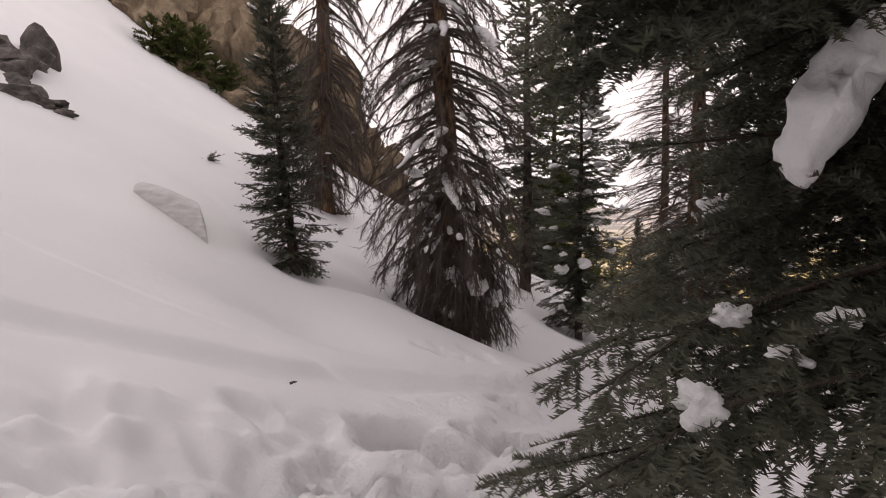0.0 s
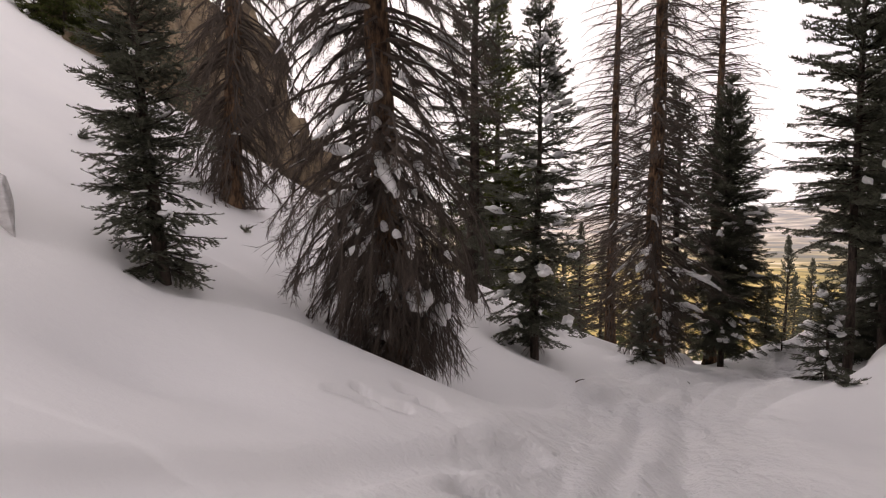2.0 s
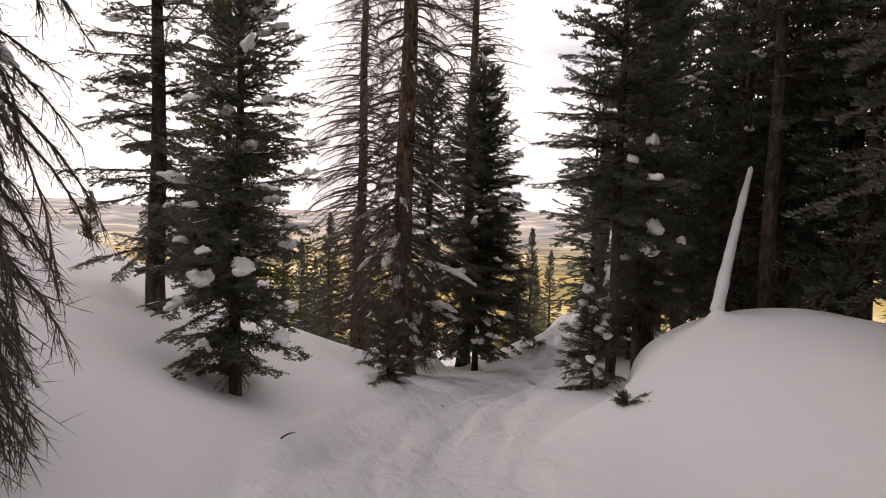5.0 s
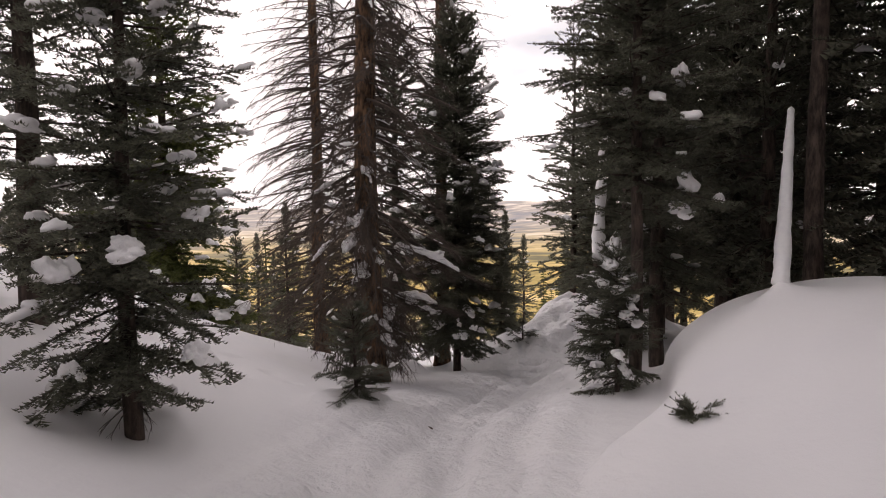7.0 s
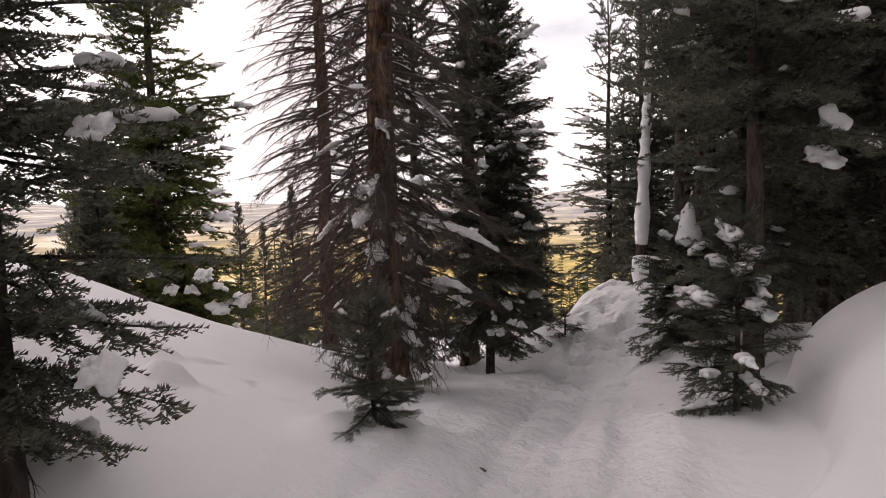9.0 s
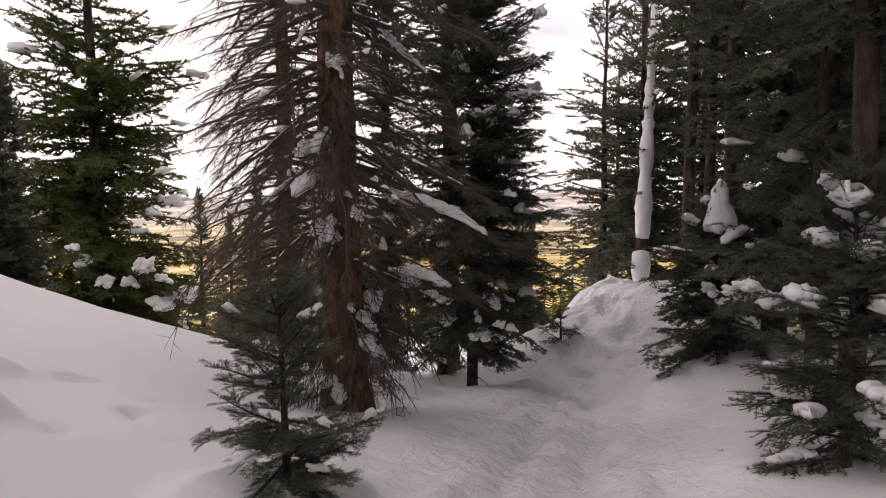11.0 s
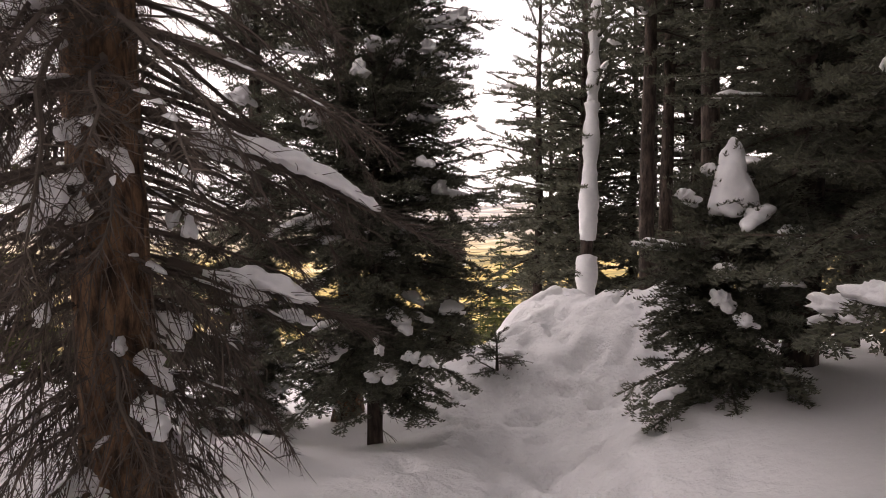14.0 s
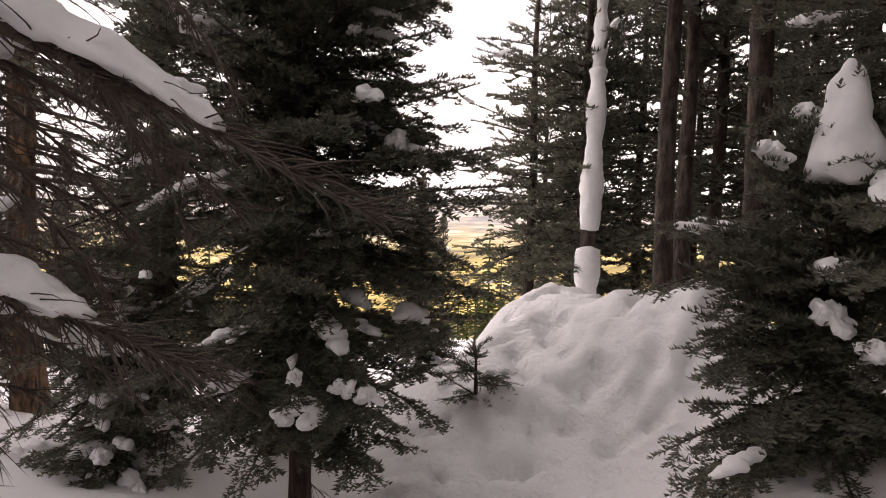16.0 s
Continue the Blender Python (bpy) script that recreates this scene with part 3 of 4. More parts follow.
def drape(root, line, width, tall, seed):
    """A thick smooth cushion of snow along a bough: points of the world, half width, height for its width."""
    inside = np.array(root.matrix_basis.inverted())
    line = np.array(line, float) @ inside[:3, :3].T + inside[:3, 3]
    n, m = 26, 22
    o, d = along(line, np.linspace(0, 0.9999, n))
    o[1:-1] = (o[:-2] + 2 * o[1:-1] + o[2:]) / 4
    rad = width * np.sin(np.linspace(0.06, 3.08, n)) ** 0.5
    f = tube(o, rad, m)[1]
    side = np.cross(line[-1] - line[0], [0, 0, 1.0])
    side /= np.linalg.norm(side)
    top = np.cross(side, d)
    top /= np.linalg.norm(top, axis=1, keepdims=True)
    ang = np.arange(m) * 2 * np.pi / m
    high = np.sin(ang) * np.where(np.sin(ang) > 0, tall, tall * 0.45)
    v = o[:, None] + rad[:, None, None] * (np.cos(ang)[None, :, None] * side[None, None] + high[None, :, None] * top[:, None])
    v = np.array([Vector(p) + Vector((noise.noise(Vector(p) / width * 0.7 + Vector((seed, k, 0))) for k in (0, 7, 14))) * width * 0.55
                  + Vector((noise.noise(Vector(p) / width * 2.6 + Vector((seed, k, 3))) for k in (0, 7, 14))) * width * 0.2 for p in v.reshape(-1, 3)])
    v = np.concatenate([v, v[:m].mean(0)[None], v[-m:].mean(0)[None]])
    ends = [(n * m, (k + 1) % m, k) for k in range(m)] + [(n * m + 1, (n - 1) * m + k, (n - 1) * m + (k + 1) % m) for k in range(m)]
    part("snow_pad", mesh_from("snow_pad", v, np.concatenate([f, np.array(ends)]), SNOW), root)


def given_pads(root, places):
    """Snow pads at known places of the world: x, y, z, half width and how tall they are for their width."""
    for k, (px, py, pz, size, tall) in enumerate(places):
        m = root.matrix_basis.inverted() @ Matrix.LocRotScale(Vector((px, py, pz)), Euler((0.1 * (k % 3), 0.12 * (k % 2), 1.3 * k)), Vector((size * 1.25, size * 1.05, size * tall * 1.7)))
        part("snow_pad", LARGE_PADS[k % len(LARGE_PADS)], root, "", m)


def fir(x, y, h, r, seed, label, base=0.06, density=1.0, templates=COARSE, needles=NEEDLE, snow=8, pad=0.13, dusting=0.0, lean=(0, 0), trunk_r=None,
        group="living firs", power=0.85, droop=0.35, name="fir_tree", step=0.075, shoots=(0.3, 0.65), cap=0.24, sink=0.06, lowest=None, whorl=(7, 12), pads_at=(), hang=0.7, close=None, boughs=(), upto=99.0, high=99.0, slabs=0.0, reach=0.42, upturn=0.15, dead=0, tier=1.0):
    """A living fir: tapered trunk, whorls of limbs that rise at the top and droop below, flat sprays of needles, snow lying on the limbs."""
    rng = np.random.RandomState(seed)
    root = thing(name, x, y, label, "tree", group, sink)
    trunk_r = trunk_r or 0.014 * h + 0.01
    zs = np.linspace(0, h, max(int(h / 0.25), 8))
    axis = np.stack([lean[0] * zs / h + 0.02 * np.sin(zs * 1.3 + seed), lean[1] * zs / h + 0.02 * np.cos(zs * 1.1 + seed), zs], -1)
    v, f = tube(axis, trunk_r * (1 - zs / h) ** 0.9 + 0.006, 9, 0.10, rng)
    part("trunk", mesh_from("trunk", v, f, FIR_BARK), root)
    limbs, crown, dust = Heap(), Heap(), Heap()
    spots = []
    z = base * h
    while z < h * 0.985:
        q = z / h
        for k in range(int(rng.uniform(*whorl) * density * 1.2 + 0.5)):
            if z > upto or z > 7.5 and rng.rand() < 0.55:      # thinner high up
                continue
            ln = (r * (1 - q) ** power * rng.uniform(0.62, 1.18) + 0.06)
            if lowest and q < 0.25:
                ln *= lowest + (1 - lowest) * q / 0.25
            p0 = 0.75 * q - droop * (1 - q) + rng.uniform(-0.3, 0.3)
            zz = min(z + rng.uniform(-0.11, 0.11), h * 0.99)
            start = [np.interp(zz, zs, axis[:, 0]), np.interp(zz, zs, axis[:, 1]), zz]
            pts = bend(start, rng.uniform(0, 6.283), ln, p0, p0 - 0.25 * (1 - q) + upturn + rng.uniform(-0.25, 0.25), 5, rng, 0.12)
            tv, tf = tube(pts, np.linspace(0.006 + 0.011 * ln, 0.003, 6), 3)
            limbs.add(tv, tf)
            # the side that the trail passes closely has finer needles and more twigs
            if close and math.cos(math.atan2(pts[-1][1] - start[1], pts[-1][0] - start[0]) - close) > 0.25:
                needles_on(crown, pts, ln, NEAR, rng, step * 0.6, 0.5, cap, (0.25, 0.5, 0.75), hang * (1 - 0.6 * q))
            elif z > high:
                needles_on(crown, pts, ln, FAR, rng, step * 1.7, reach, cap, (0.5,), hang * (1 - 0.6 * q))
            else:
                needles_on(crown, pts, ln, templates, rng, step, reach, cap, shoots, hang * (1 - 0.6 * q))
            if ln > 0.2:
                if z < 5.5 and rng.rand() < slabs:
                    a0 = rng.uniform(0.25, 0.6)
                    slab(root, pts, a0, min(a0 + rng.uniform(0.25, 0.5), 0.97), rng.uniform(0.05, 0.10), rng)
                at = rng.randint(2, 6)
                spots.append((pts[at], math.atan2(*(pts[at] - pts[at - 1])[1::-1]), math.asin(np.clip((pts[at] - pts[at - 1])[2] / (ln / 5), -1, 1))))
                if rng.rand() < dusting:
                    o, d = along(pts, rng.uniform(0.25, 0.95, 3))
                    s = rng.uniform(0.022, 0.06, 3)
                    dust.strew(CRUMB, o + [0, 0, 0.012], d, np.tile([0, 0, 1.0], (3, 1)), np.stack([s * rng.uniform(1.2, 2.6, 3), s, s * 0.7], -1))
        z += rng.uniform(0.17, 0.27) * (0.75 + 0.05 * h) * tier
    # single boughs: those with a known tip and those that bear the large clumps
    inside = root.matrix_basis.inverted()
    for k, (bx, by, bz) in enumerate(list(boughs) + [(px, py, pz - size * tall * 0.8 - (0.075 if close else 0.03)) for px, py, pz, size, tall in pads_at]):
        tip = np.array(inside @ Vector((bx, by, bz)))
        if tip[2] < 0.05:
            continue
        zz = min(max(tip[2] + 0.22 * np.hypot(tip[0], tip[1]), 0.1), h * 0.97)
        start = np.array([np.interp(zz, zs, axis[:, 0]), np.interp(zz, zs, axis[:, 1]), zz])
        w = np.linspace(0, 1, 7)[:, None]
        if k >= len(boughs):
            tip = tip + (tip - start) * 0.18
        pts = start + (tip - start) * w + np.array([0, 0, 0.30 * np.linalg.norm(tip - start)]) * w * (1 - w)
        pts[1:-1] += rng.uniform(-0.035, 0.035, (5, 3))
        ln = float(np.linalg.norm(tip - start))
        tv, tf = tube(pts, np.linspace(0.005 + 0.005 * ln, 0.002, 7), 4)
        limbs.add(tv, tf)
        if k < len(boughs):
            needles_on(crown, pts, ln, NEAR, rng, step * 0.5, 0.5, cap, (0.2, 0.45, 0.7), hang * 0.6)
        else:
            needles_on(crown, pts, ln, NEAR if close else templates, rng, step * 0.7, 0.5, cap, shoots, hang)
    # bare dead twigs low on the trunk
    for k in range(dead):
        zz = rng.uniform(0.25, max(base * h * 1.6, 0.5))
        ln = rng.uniform(0.25, 0.6)
        pts = bend([np.interp(zz, zs, axis[:, 0]), np.interp(zz, zs, axis[:, 1]), zz], rng.uniform(0, 6.283), ln, -0.3, -1.0, 5, rng, 0.3)
        limbs.add(*tube(pts, np.linspace(0.007, 0.002, 6), 3))
        o, d = along(pts, rng.uniform(0.25, 0.95, 6))
        for p, q in zip(o, d):
            limbs.add(*tube(bend(p, math.atan2(q[1], q[0]) + rng.uniform(-1.2, 1.2), ln * rng.uniform(0.2, 0.45), -0.4, -1.0, 3, rng, 0.3), [0.003, 0.002, 0.0015, 0.001], 3))
    crown.strew(templates[1], [axis[-1] - [0, 0, 0.1]], [[0.01, 0, 1]], [[1.0, 0, 0]], [1.0])
    tagged(part("crown", limbs.joined(crown, "crown", FIR_BARK, needles), root), kind="stuff")
    if dust.v:
        tagged(part("snow_dusting", dust.mesh("snow_dusting", SNOW), root, "thin loose snow caught among the needles"), kind="stuff")
    given_pads(root, pads_at)
    if snow and spots:
        pick = rng.choice(len(spots), min(snow, len(spots)), replace=False)
        pads_on(root, [spots[k][0] + [0, 0, 0.03] for k in pick], [pad * rng.uniform(0.55, 1.25) for k in pick], rng, "", SMOOTH_PADS if h < 9 and templates is not FAR else None,
                [spots[k][1:] for k in pick])
    return root


def dead_spruce(x, y, h, r, seed, label, trunk_r=0.17, low=0.05, dense=1.0, twigs=1.0, snow=10, pad=0.13, dusting=0.0, lean=(0, 0), droop=(0.2, 1.25), skirt=0.0,
                foot=0.35, visible=9.0, plaster=0, pads_at=(), slabs=0.0, broom=0):
    """A dead spruce: bark-covered trunk, bare limbs that sweep downwards and end in a mesh of fine twigs."""
    rng = np.random.RandomState(seed)
    root = thing("dead_spruce", x, y, label, "tree", "dead spruces", 0.1)
    zs = np.linspace(0, h, int(h / 0.2))
    axis = np.stack([lean[0] * zs / h + 0.03 * np.sin(zs * 0.9 + seed), lean[1] * zs / h + 0.03 * np.cos(zs * 0.8 + seed), zs], -1)
    flare = 1 + 0.5 * np.exp(-zs / 0.35)
    v, f = tube(axis, (trunk_r * (1 - zs / h) ** 0.75 + 0.01) * flare, 16, 0.10, rng)
    part("trunk", mesh_from("trunk", v, f, BARK), root, "orange-brown flaking bark")
    dust = Heap()
    stick = np.array([(0, 1, 0), (0, -0.5, 0.87), (0, -0.5, -0.87), (1, 0, 0)], float)
    sf = np.array([(0, 1, 3), (1, 2, 3), (2, 0, 3)])
    spots = []
    z = low * h
    while z < h * 0.97:
        q = z / h
        for k in range(int(rng.uniform(3, 6) * dense * (1 + skirt * (z < 3.2)) * (0.35 if z > visible else 1) + rng.rand())):
            ln = r * (1 - q) ** 0.6 * rng.uniform(0.55, 1.15) * np.clip(foot + z / 3.0, 0.03, 1.0) + 0.1
            start = [np.interp(z, zs, axis[:, 0]), np.interp(z, zs, axis[:, 1]), z + rng.uniform(-0.1, 0.1)]
            p0 = 0.15 - droop[0] * rng.uniform(0.6, 1.4) * (1 - 0.5 * q)
            limb = Heap()
            pts = bend(start, rng.uniform(0, 6.283), ln, p0, p0 - droop[1] * rng.uniform(0.6, 1.15), 7, rng, 0.34)
            pts[2:] += np.array([0, 0, 1.0]) * (np.linspace(0, 1, 6) ** 2 * ln * rng.uniform(-0.05, 0.16))[:, None]
            floor = 0.02
            pts[:, 2] = np.maximum(pts[:, 2], floor)
            tv, tf = tube(pts, np.linspace(0.007 + 0.009 * ln, 0.003, 8), 4)
            limb.add(tv, tf)
            m = max(int(ln * 31 * twigs), 3)
            w = rng.uniform(0.15, 1.0, m)
            o, d = along(pts, w)
            lat = np.cross(d, [0, 0, 1.0]) * np.where(rng.rand(m) < 0.5, 1, -1)[:, None]
            way = d * rng.uniform(0.4, 1.0, m)[:, None] + lat * rng.uniform(0.2, 1.3, m)[:, None] + np.array([0, 0, -1.0]) * rng.uniform(-0.35, 0.9, m)[:, None]
            way /= np.linalg.norm(way, axis=1, keepdims=True)
            tl = rng.uniform(0.06, 0.26, m) * (0.5 + 0.5 * min(ln, 1.4))
            tl = np.minimum(tl, np.maximum((o[:, 2] - 0.0) / np.maximum(-way[:, 2], 0.15), 0.05))
            th = rng.uniform(0.0030, 0.0056, m)
            limb.strew((stick, sf), o, way, np.tile([0.3, 0, 1.0], (m, 1)), np.stack([tl, th, th], -1))
            for frac in (0.3, 0.55, 0.8):
                keep = rng.rand(m) < 0.8
                oo = o[keep] + way[keep] * (tl[keep] * frac)[:, None]
                ww = way[keep] + rng.uniform(-1.2, 1.2, (keep.sum(), 3)) - np.array([0, 0, 0.2])
                l2, t2 = tl[keep] * rng.uniform(0.3, 0.6, keep.sum()), th[keep] * 0.65
                limb.strew((stick, sf), oo, ww, np.tile([0.3, 0, 1.0], (len(oo), 1)), np.stack([l2, t2, t2], -1))
            part("limb", limb.mesh("limb", TWIG, False), root)
            spots.append(pts[rng.randint(2, 6)])
            if z < 5.5 and rng.rand() < slabs:
                a0 = rng.uniform(0.05, 0.4)
                slab(root, pts, a0, min(a0 + rng.uniform(0.2, 0.5), 0.9), rng.uniform(0.045, 0.11), rng)
            if rng.rand() < dusting:
                o, d = along(pts, rng.uniform(0.15, 0.8, 4))
                s = rng.uniform(0.02, 0.06, 4)
                dust.strew(CRUMB, o + [0, 0, 0.012], d, np.tile([0, 0, 1.0], (4, 1)), np.stack([s * rng.uniform(1.5, 3.2, 4), s, s * 0.7], -1))
        z += rng.uniform(0.08, 0.17)
    if dust.v:
        tagged(part("snow_dusting", dust.mesh("snow_dusting", SNOW), root, "loose snow lying along the bare limbs"), kind="stuff")
    if broom:
        # a dense broom of fine hanging twigs round the foot
        heap = Heap()
        zb, ab, rb = rng.uniform(0.3, 1.75, broom), rng.uniform(0, 6.283, broom), trunk_r + rng.uniform(0.02, 0.5, broom) ** 0.8
        o = np.stack([np.interp(zb, zs, axis[:, 0]) + rb * np.cos(ab), np.interp(zb, zs, axis[:, 1]) + rb * np.sin(ab), zb], -1)
        way = np.stack([0.35 * np.cos(ab), 0.35 * np.sin(ab), -np.ones(broom)], -1) + rng.uniform(-0.45, 0.45, (broom, 3))
        tl, th = np.minimum(rng.uniform(0.2, 0.5, broom), zb * 0.9), rng.uniform(0.004, 0.008, broom)
        heap.strew((stick, sf), o, way, np.tile([0.3, 1.0, 0.1], (broom, 1)), np.stack([tl, th, th], -1))
        for frac in (0.3, 0.6):
            way2 = way + rng.uniform(-1.0, 1.0, (broom, 3))
            heap.strew((stick, sf), o + way / np.linalg.norm(way, axis=1, keepdims=True) * (tl * frac)[:, None], way2, np.tile([0.3, 1.0, 0.1], (broom, 1)), np.stack([tl * 0.4, th * 0.6, th * 0.6], -1))
        tagged(part("twig_mass", heap.mesh("twig_mass", TWIG, False), root, "dense dark broom of fine dead twigs"), kind="stuff")
    for k in range(plaster):
        z, az = rng.uniform(0.25, 2.7), rng.uniform(0, 6.283)
        d = trunk_r + rng.uniform(0.08, 0.36)
        m = Matrix.LocRotScale(Vector((np.interp(z, zs, axis[:, 0]) + d * np.cos(az), np.interp(z, zs, axis[:, 1]) + d * np.sin(az), z)),
                               Euler((rng.uniform(-0.5, 0.5), rng.uniform(-0.5, 0.5), az)), Vector(np.array([0.55, 0.8, 1.6]) * rng.uniform(0.05, 0.13)))
        part("snow_pad", SMOOTH_PADS[rng.randint(len(SMOOTH_PADS))], root, "", m)
    inside = root.matrix_basis.inverted()
    for px, py, pz, size, tall in pads_at:
        tip = np.array(inside @ Vector((px, py, pz - size * tall * 0.5)))
        start = np.array([np.interp(tip[2] + 0.3, zs, axis[:, 0]), np.interp(tip[2] + 0.3, zs, axis[:, 1]), tip[2] + 0.3])
        w = np.linspace(0, 1, 6)[:, None]
        limb = Heap()
        limb.add(*tube(start + (tip - start) * w * 1.15 + np.array([0, 0, 0.2]) * w * (1 - w), np.linspace(0.016, 0.005, 6), 4))
        part("limb", limb.mesh("limb", TWIG, False), root)
    given_pads(root, pads_at)
    if snow:
        lowspots = [s for s in spots if s[2] < 4.5]
        pick = rng.choice(len(lowspots), min(snow, len(lowspots)), replace=False)
        pads_on(root, [lowspots[k] + [0, 0, 0.03] for k in pick], [pad * rng.uniform(0.5, 1.3) for k in pick], rng, "", SMOOTH_PADS)
    return root


def sprig(x, y, h, seed, label, shoots=6):
    """The tip of a buried young fir that sticks out of the snow."""
    rng = np.random.RandomState(seed)
    root = thing("fir_sprig", x, y, label, "seedling", "sprigs in the snow", 0.02)
    stem, crown = Heap(), Heap()
    for k in range(shoots):
        pts = bend((0, 0, -0.03), k * 1.7 + rng.rand(), h * rng.uniform(0.5, 1.05), rng.uniform(0.2, 1.2), rng.uniform(-0.2, 0.5), 3, rng)
        tv, tf = tube(pts, np.linspace(0.006, 0.003, 4), 4)
        stem.add(tv, tf)
        needles_on(crown, pts, h * 0.8, SPRAY, rng, 0.016, 0.3, 0.09, (0.5,), 0.5)
    tagged(part("crown", stem.joined(crown, "crown", FIR_BARK, NEEDLE), root), kind="stuff")
    return root


def snowy_stem(x, y, h, lean, r, seed, label, coats, flare=0.0, taper=0.68):
    """A dead stem plastered with snow on one side."""
    rng = np.random.RandomState(seed)
    root = thing("snowy_stem", x, y, label, "tree stem", "", 0.15)
    zs = np.linspace(0, h, 28)
    axis = np.stack([lean[0] * (zs / h) ** 1.15, lean[1] * (zs / h) ** 1.15, zs], -1)
    v, f = tube(axis, r * 0.75 * (1 - 0.75 * zs / h), 10, 0.1, rng)
    part("trunk", mesh_from("trunk", v, f, FIR_BARK), root)
    toward = np.array([-0.55, -0.83, 0])
    for lo, hi in coats:
        zz = np.linspace(lo, hi, max(int((hi - lo) / 0.07), 8))
        ends = np.clip(np.minimum(zz - lo, hi - zz) / 0.06, 0, 1) ** 0.5 * 0.9 + 0.1
        path = np.stack([np.interp(zz, zs, axis[:, k]) for k in range(3)], -1) + toward * (r * 0.3 * (1 - 0.6 * zz / h))[:, None]
        lumpy = np.interp(zz, np.arange(0, h + 1, 0.22), rng.rand(len(np.arange(0, h + 1, 0.22))))
        rad = (r * (1 - taper * zz / h) + 0.02) * (1 + 0.55 * (lumpy - 0.5)) * ends * (1 + flare * np.exp(-zz / 0.5))
        v, f = tube(path, rad, 12, 0.15, rng)
        part("snow_coat", mesh_from("snow_coat", v, f, SNOW), root, "white snow plastered along the stem")
    return root, axis


def boulder(seed, level=3, planes=11):
    """A blocky rock: a ball cut by random planes, roughened."""
    r0 = random.Random(seed)
    cuts = []
    for _ in range(planes):
        n = Vector((r0.gauss(0, 1), r0.gauss(0, 1), r0.gauss(0, 0.8))).normalized()
        cuts.append((n, r0.uniform(0.36, 0.78)))
    bm = bmesh.new()
    bmesh.ops.create_icosphere(bm, subdivisions=level, radius=1.0)
    off = Vector((seed * 2.3, seed, 0))
    for v in bm.verts:
        d = v.co.normalized()
        reach = min([1.1] + [dist / max(n.dot(d), 0.05) for n, dist in cuts])
        v.co = d * reach * (1 + 0.24 * noise.noise(d * 3 + off) + 0.15 * noise.noise(d * 8 + off) + 0.06 * noise.noise(d * 17 + off))
    bm.verts.index_update()
    out = np.array([v.co[:] for v in bm.verts]), np.array([[v.index for v in f.verts] for f in bm.faces])
    bm.free()
    return out


def far_tree(seed):
    """A conifer for the far slopes: trunk and ragged tiers of drooping boughs, one metre high."""
    rng = np.random.RandomState(seed)
    v, f = tube([(0, 0, -0.05), (0, 0, 0.9)], [0.014, 0.004], 4)
    heap = Heap()
    heap.add(v, f)
    for z in np.linspace(0.06, 0.97, 26):
        n = 9
        az = rng.uniform(0, 6.283, n)
        ln = 0.15 * (1 - z) ** 0.7 * rng.uniform(0.4, 1.2, n) + 0.012
        out = np.stack([np.cos(az), np.sin(az), 0 * az], -1)
        side = np.stack([-np.sin(az), np.cos(az), 0 * az], -1)
        root, tip = np.array([0, 0, z]) + 0 * out, out * ln[:, None] + np.array([0, 0, 1]) * (z - 0.35 * ln + 0.02 * rng.rand(n))[:, None]
        mid = (root + tip) / 2 + np.array([0, 0, 0.012])
        v = np.stack([root, mid + side * (ln * 0.30)[:, None], tip, mid - side * (ln * 0.30)[:, None]], 1).reshape(-1, 3)
        i = np.arange(n)[:, None] * 4
        heap.add(v, np.concatenate([i + [[0, 1, 2]], i + [[0, 2, 3]]]))
    return np.concatenate(heap.v), np.concatenate(heap.f)


# ---- trees along the trail ----
dead_spruce(0.34, 9.9, 13, 2.1, 3, "dead spruce with drooping bare limbs over snow clumps", 0.17, low=0.02, dense=1.4, twigs=1.7, dusting=0.35, snow=12, pad=0.10, skirt=0.4, droop=(0.35, 1.25), visible=8, lean=(-1.1, -1.0),
            foot=0.06, slabs=0.07, plaster=44, broom=2600, pads_at=[(0.0, 9.5, 2.24, 0.09, 1.2), (0.3, 9.45, 2.75, 0.07, 1.0), (0.5, 9.3, 0.25, 0.14, 1.0), (0.1, 9.35, 0.45, 0.13, 1.1), (0.75, 9.5, 0.1, 0.13, 1.2)])
dead_spruce(-2.5, 13.8, 14, 1.9, 5, "dead brown spruce with hanging bare limbs on the slope", 0.16, low=0.02, dense=1.1, twigs=1.1, snow=3, pad=0.07, droop=(0.5, 1.25), skirt=0.4, visible=7)
leaner = dead_spruce(6.92, 17.78, 17, 2.25, 8, "tall dead spruce with flaking orange bark and snow on its limbs", 0.22, low=0.02, twigs=1.5, dense=1.05, snow=12, pad=0.10, dusting=0.3, droop=(0.3, 0.95), visible=10,
            skirt=0.25, foot=0.08, slabs=0.06, plaster=13, broom=700, pads_at=[(6.78, 17.75, -0.44, 0.15, 1.1), (7.49, 17.7, -0.17, 0.16, 0.6), (7.8, 17.75, -0.25, 0.2, 0.5), (8.38, 18.0, -0.37, 0.15, 0.5), (7.21, 17.7, -1.32, 0.13, 1.1),
                                               (7.74, 17.8, -1.14, 0.14, 0.6), (8.09, 17.85, -1.35, 0.13, 0.6), (6.55, 17.3, -0.55, 0.12, 1.3), (6.5, 17.5, 0.3, 0.16, 0.6)])
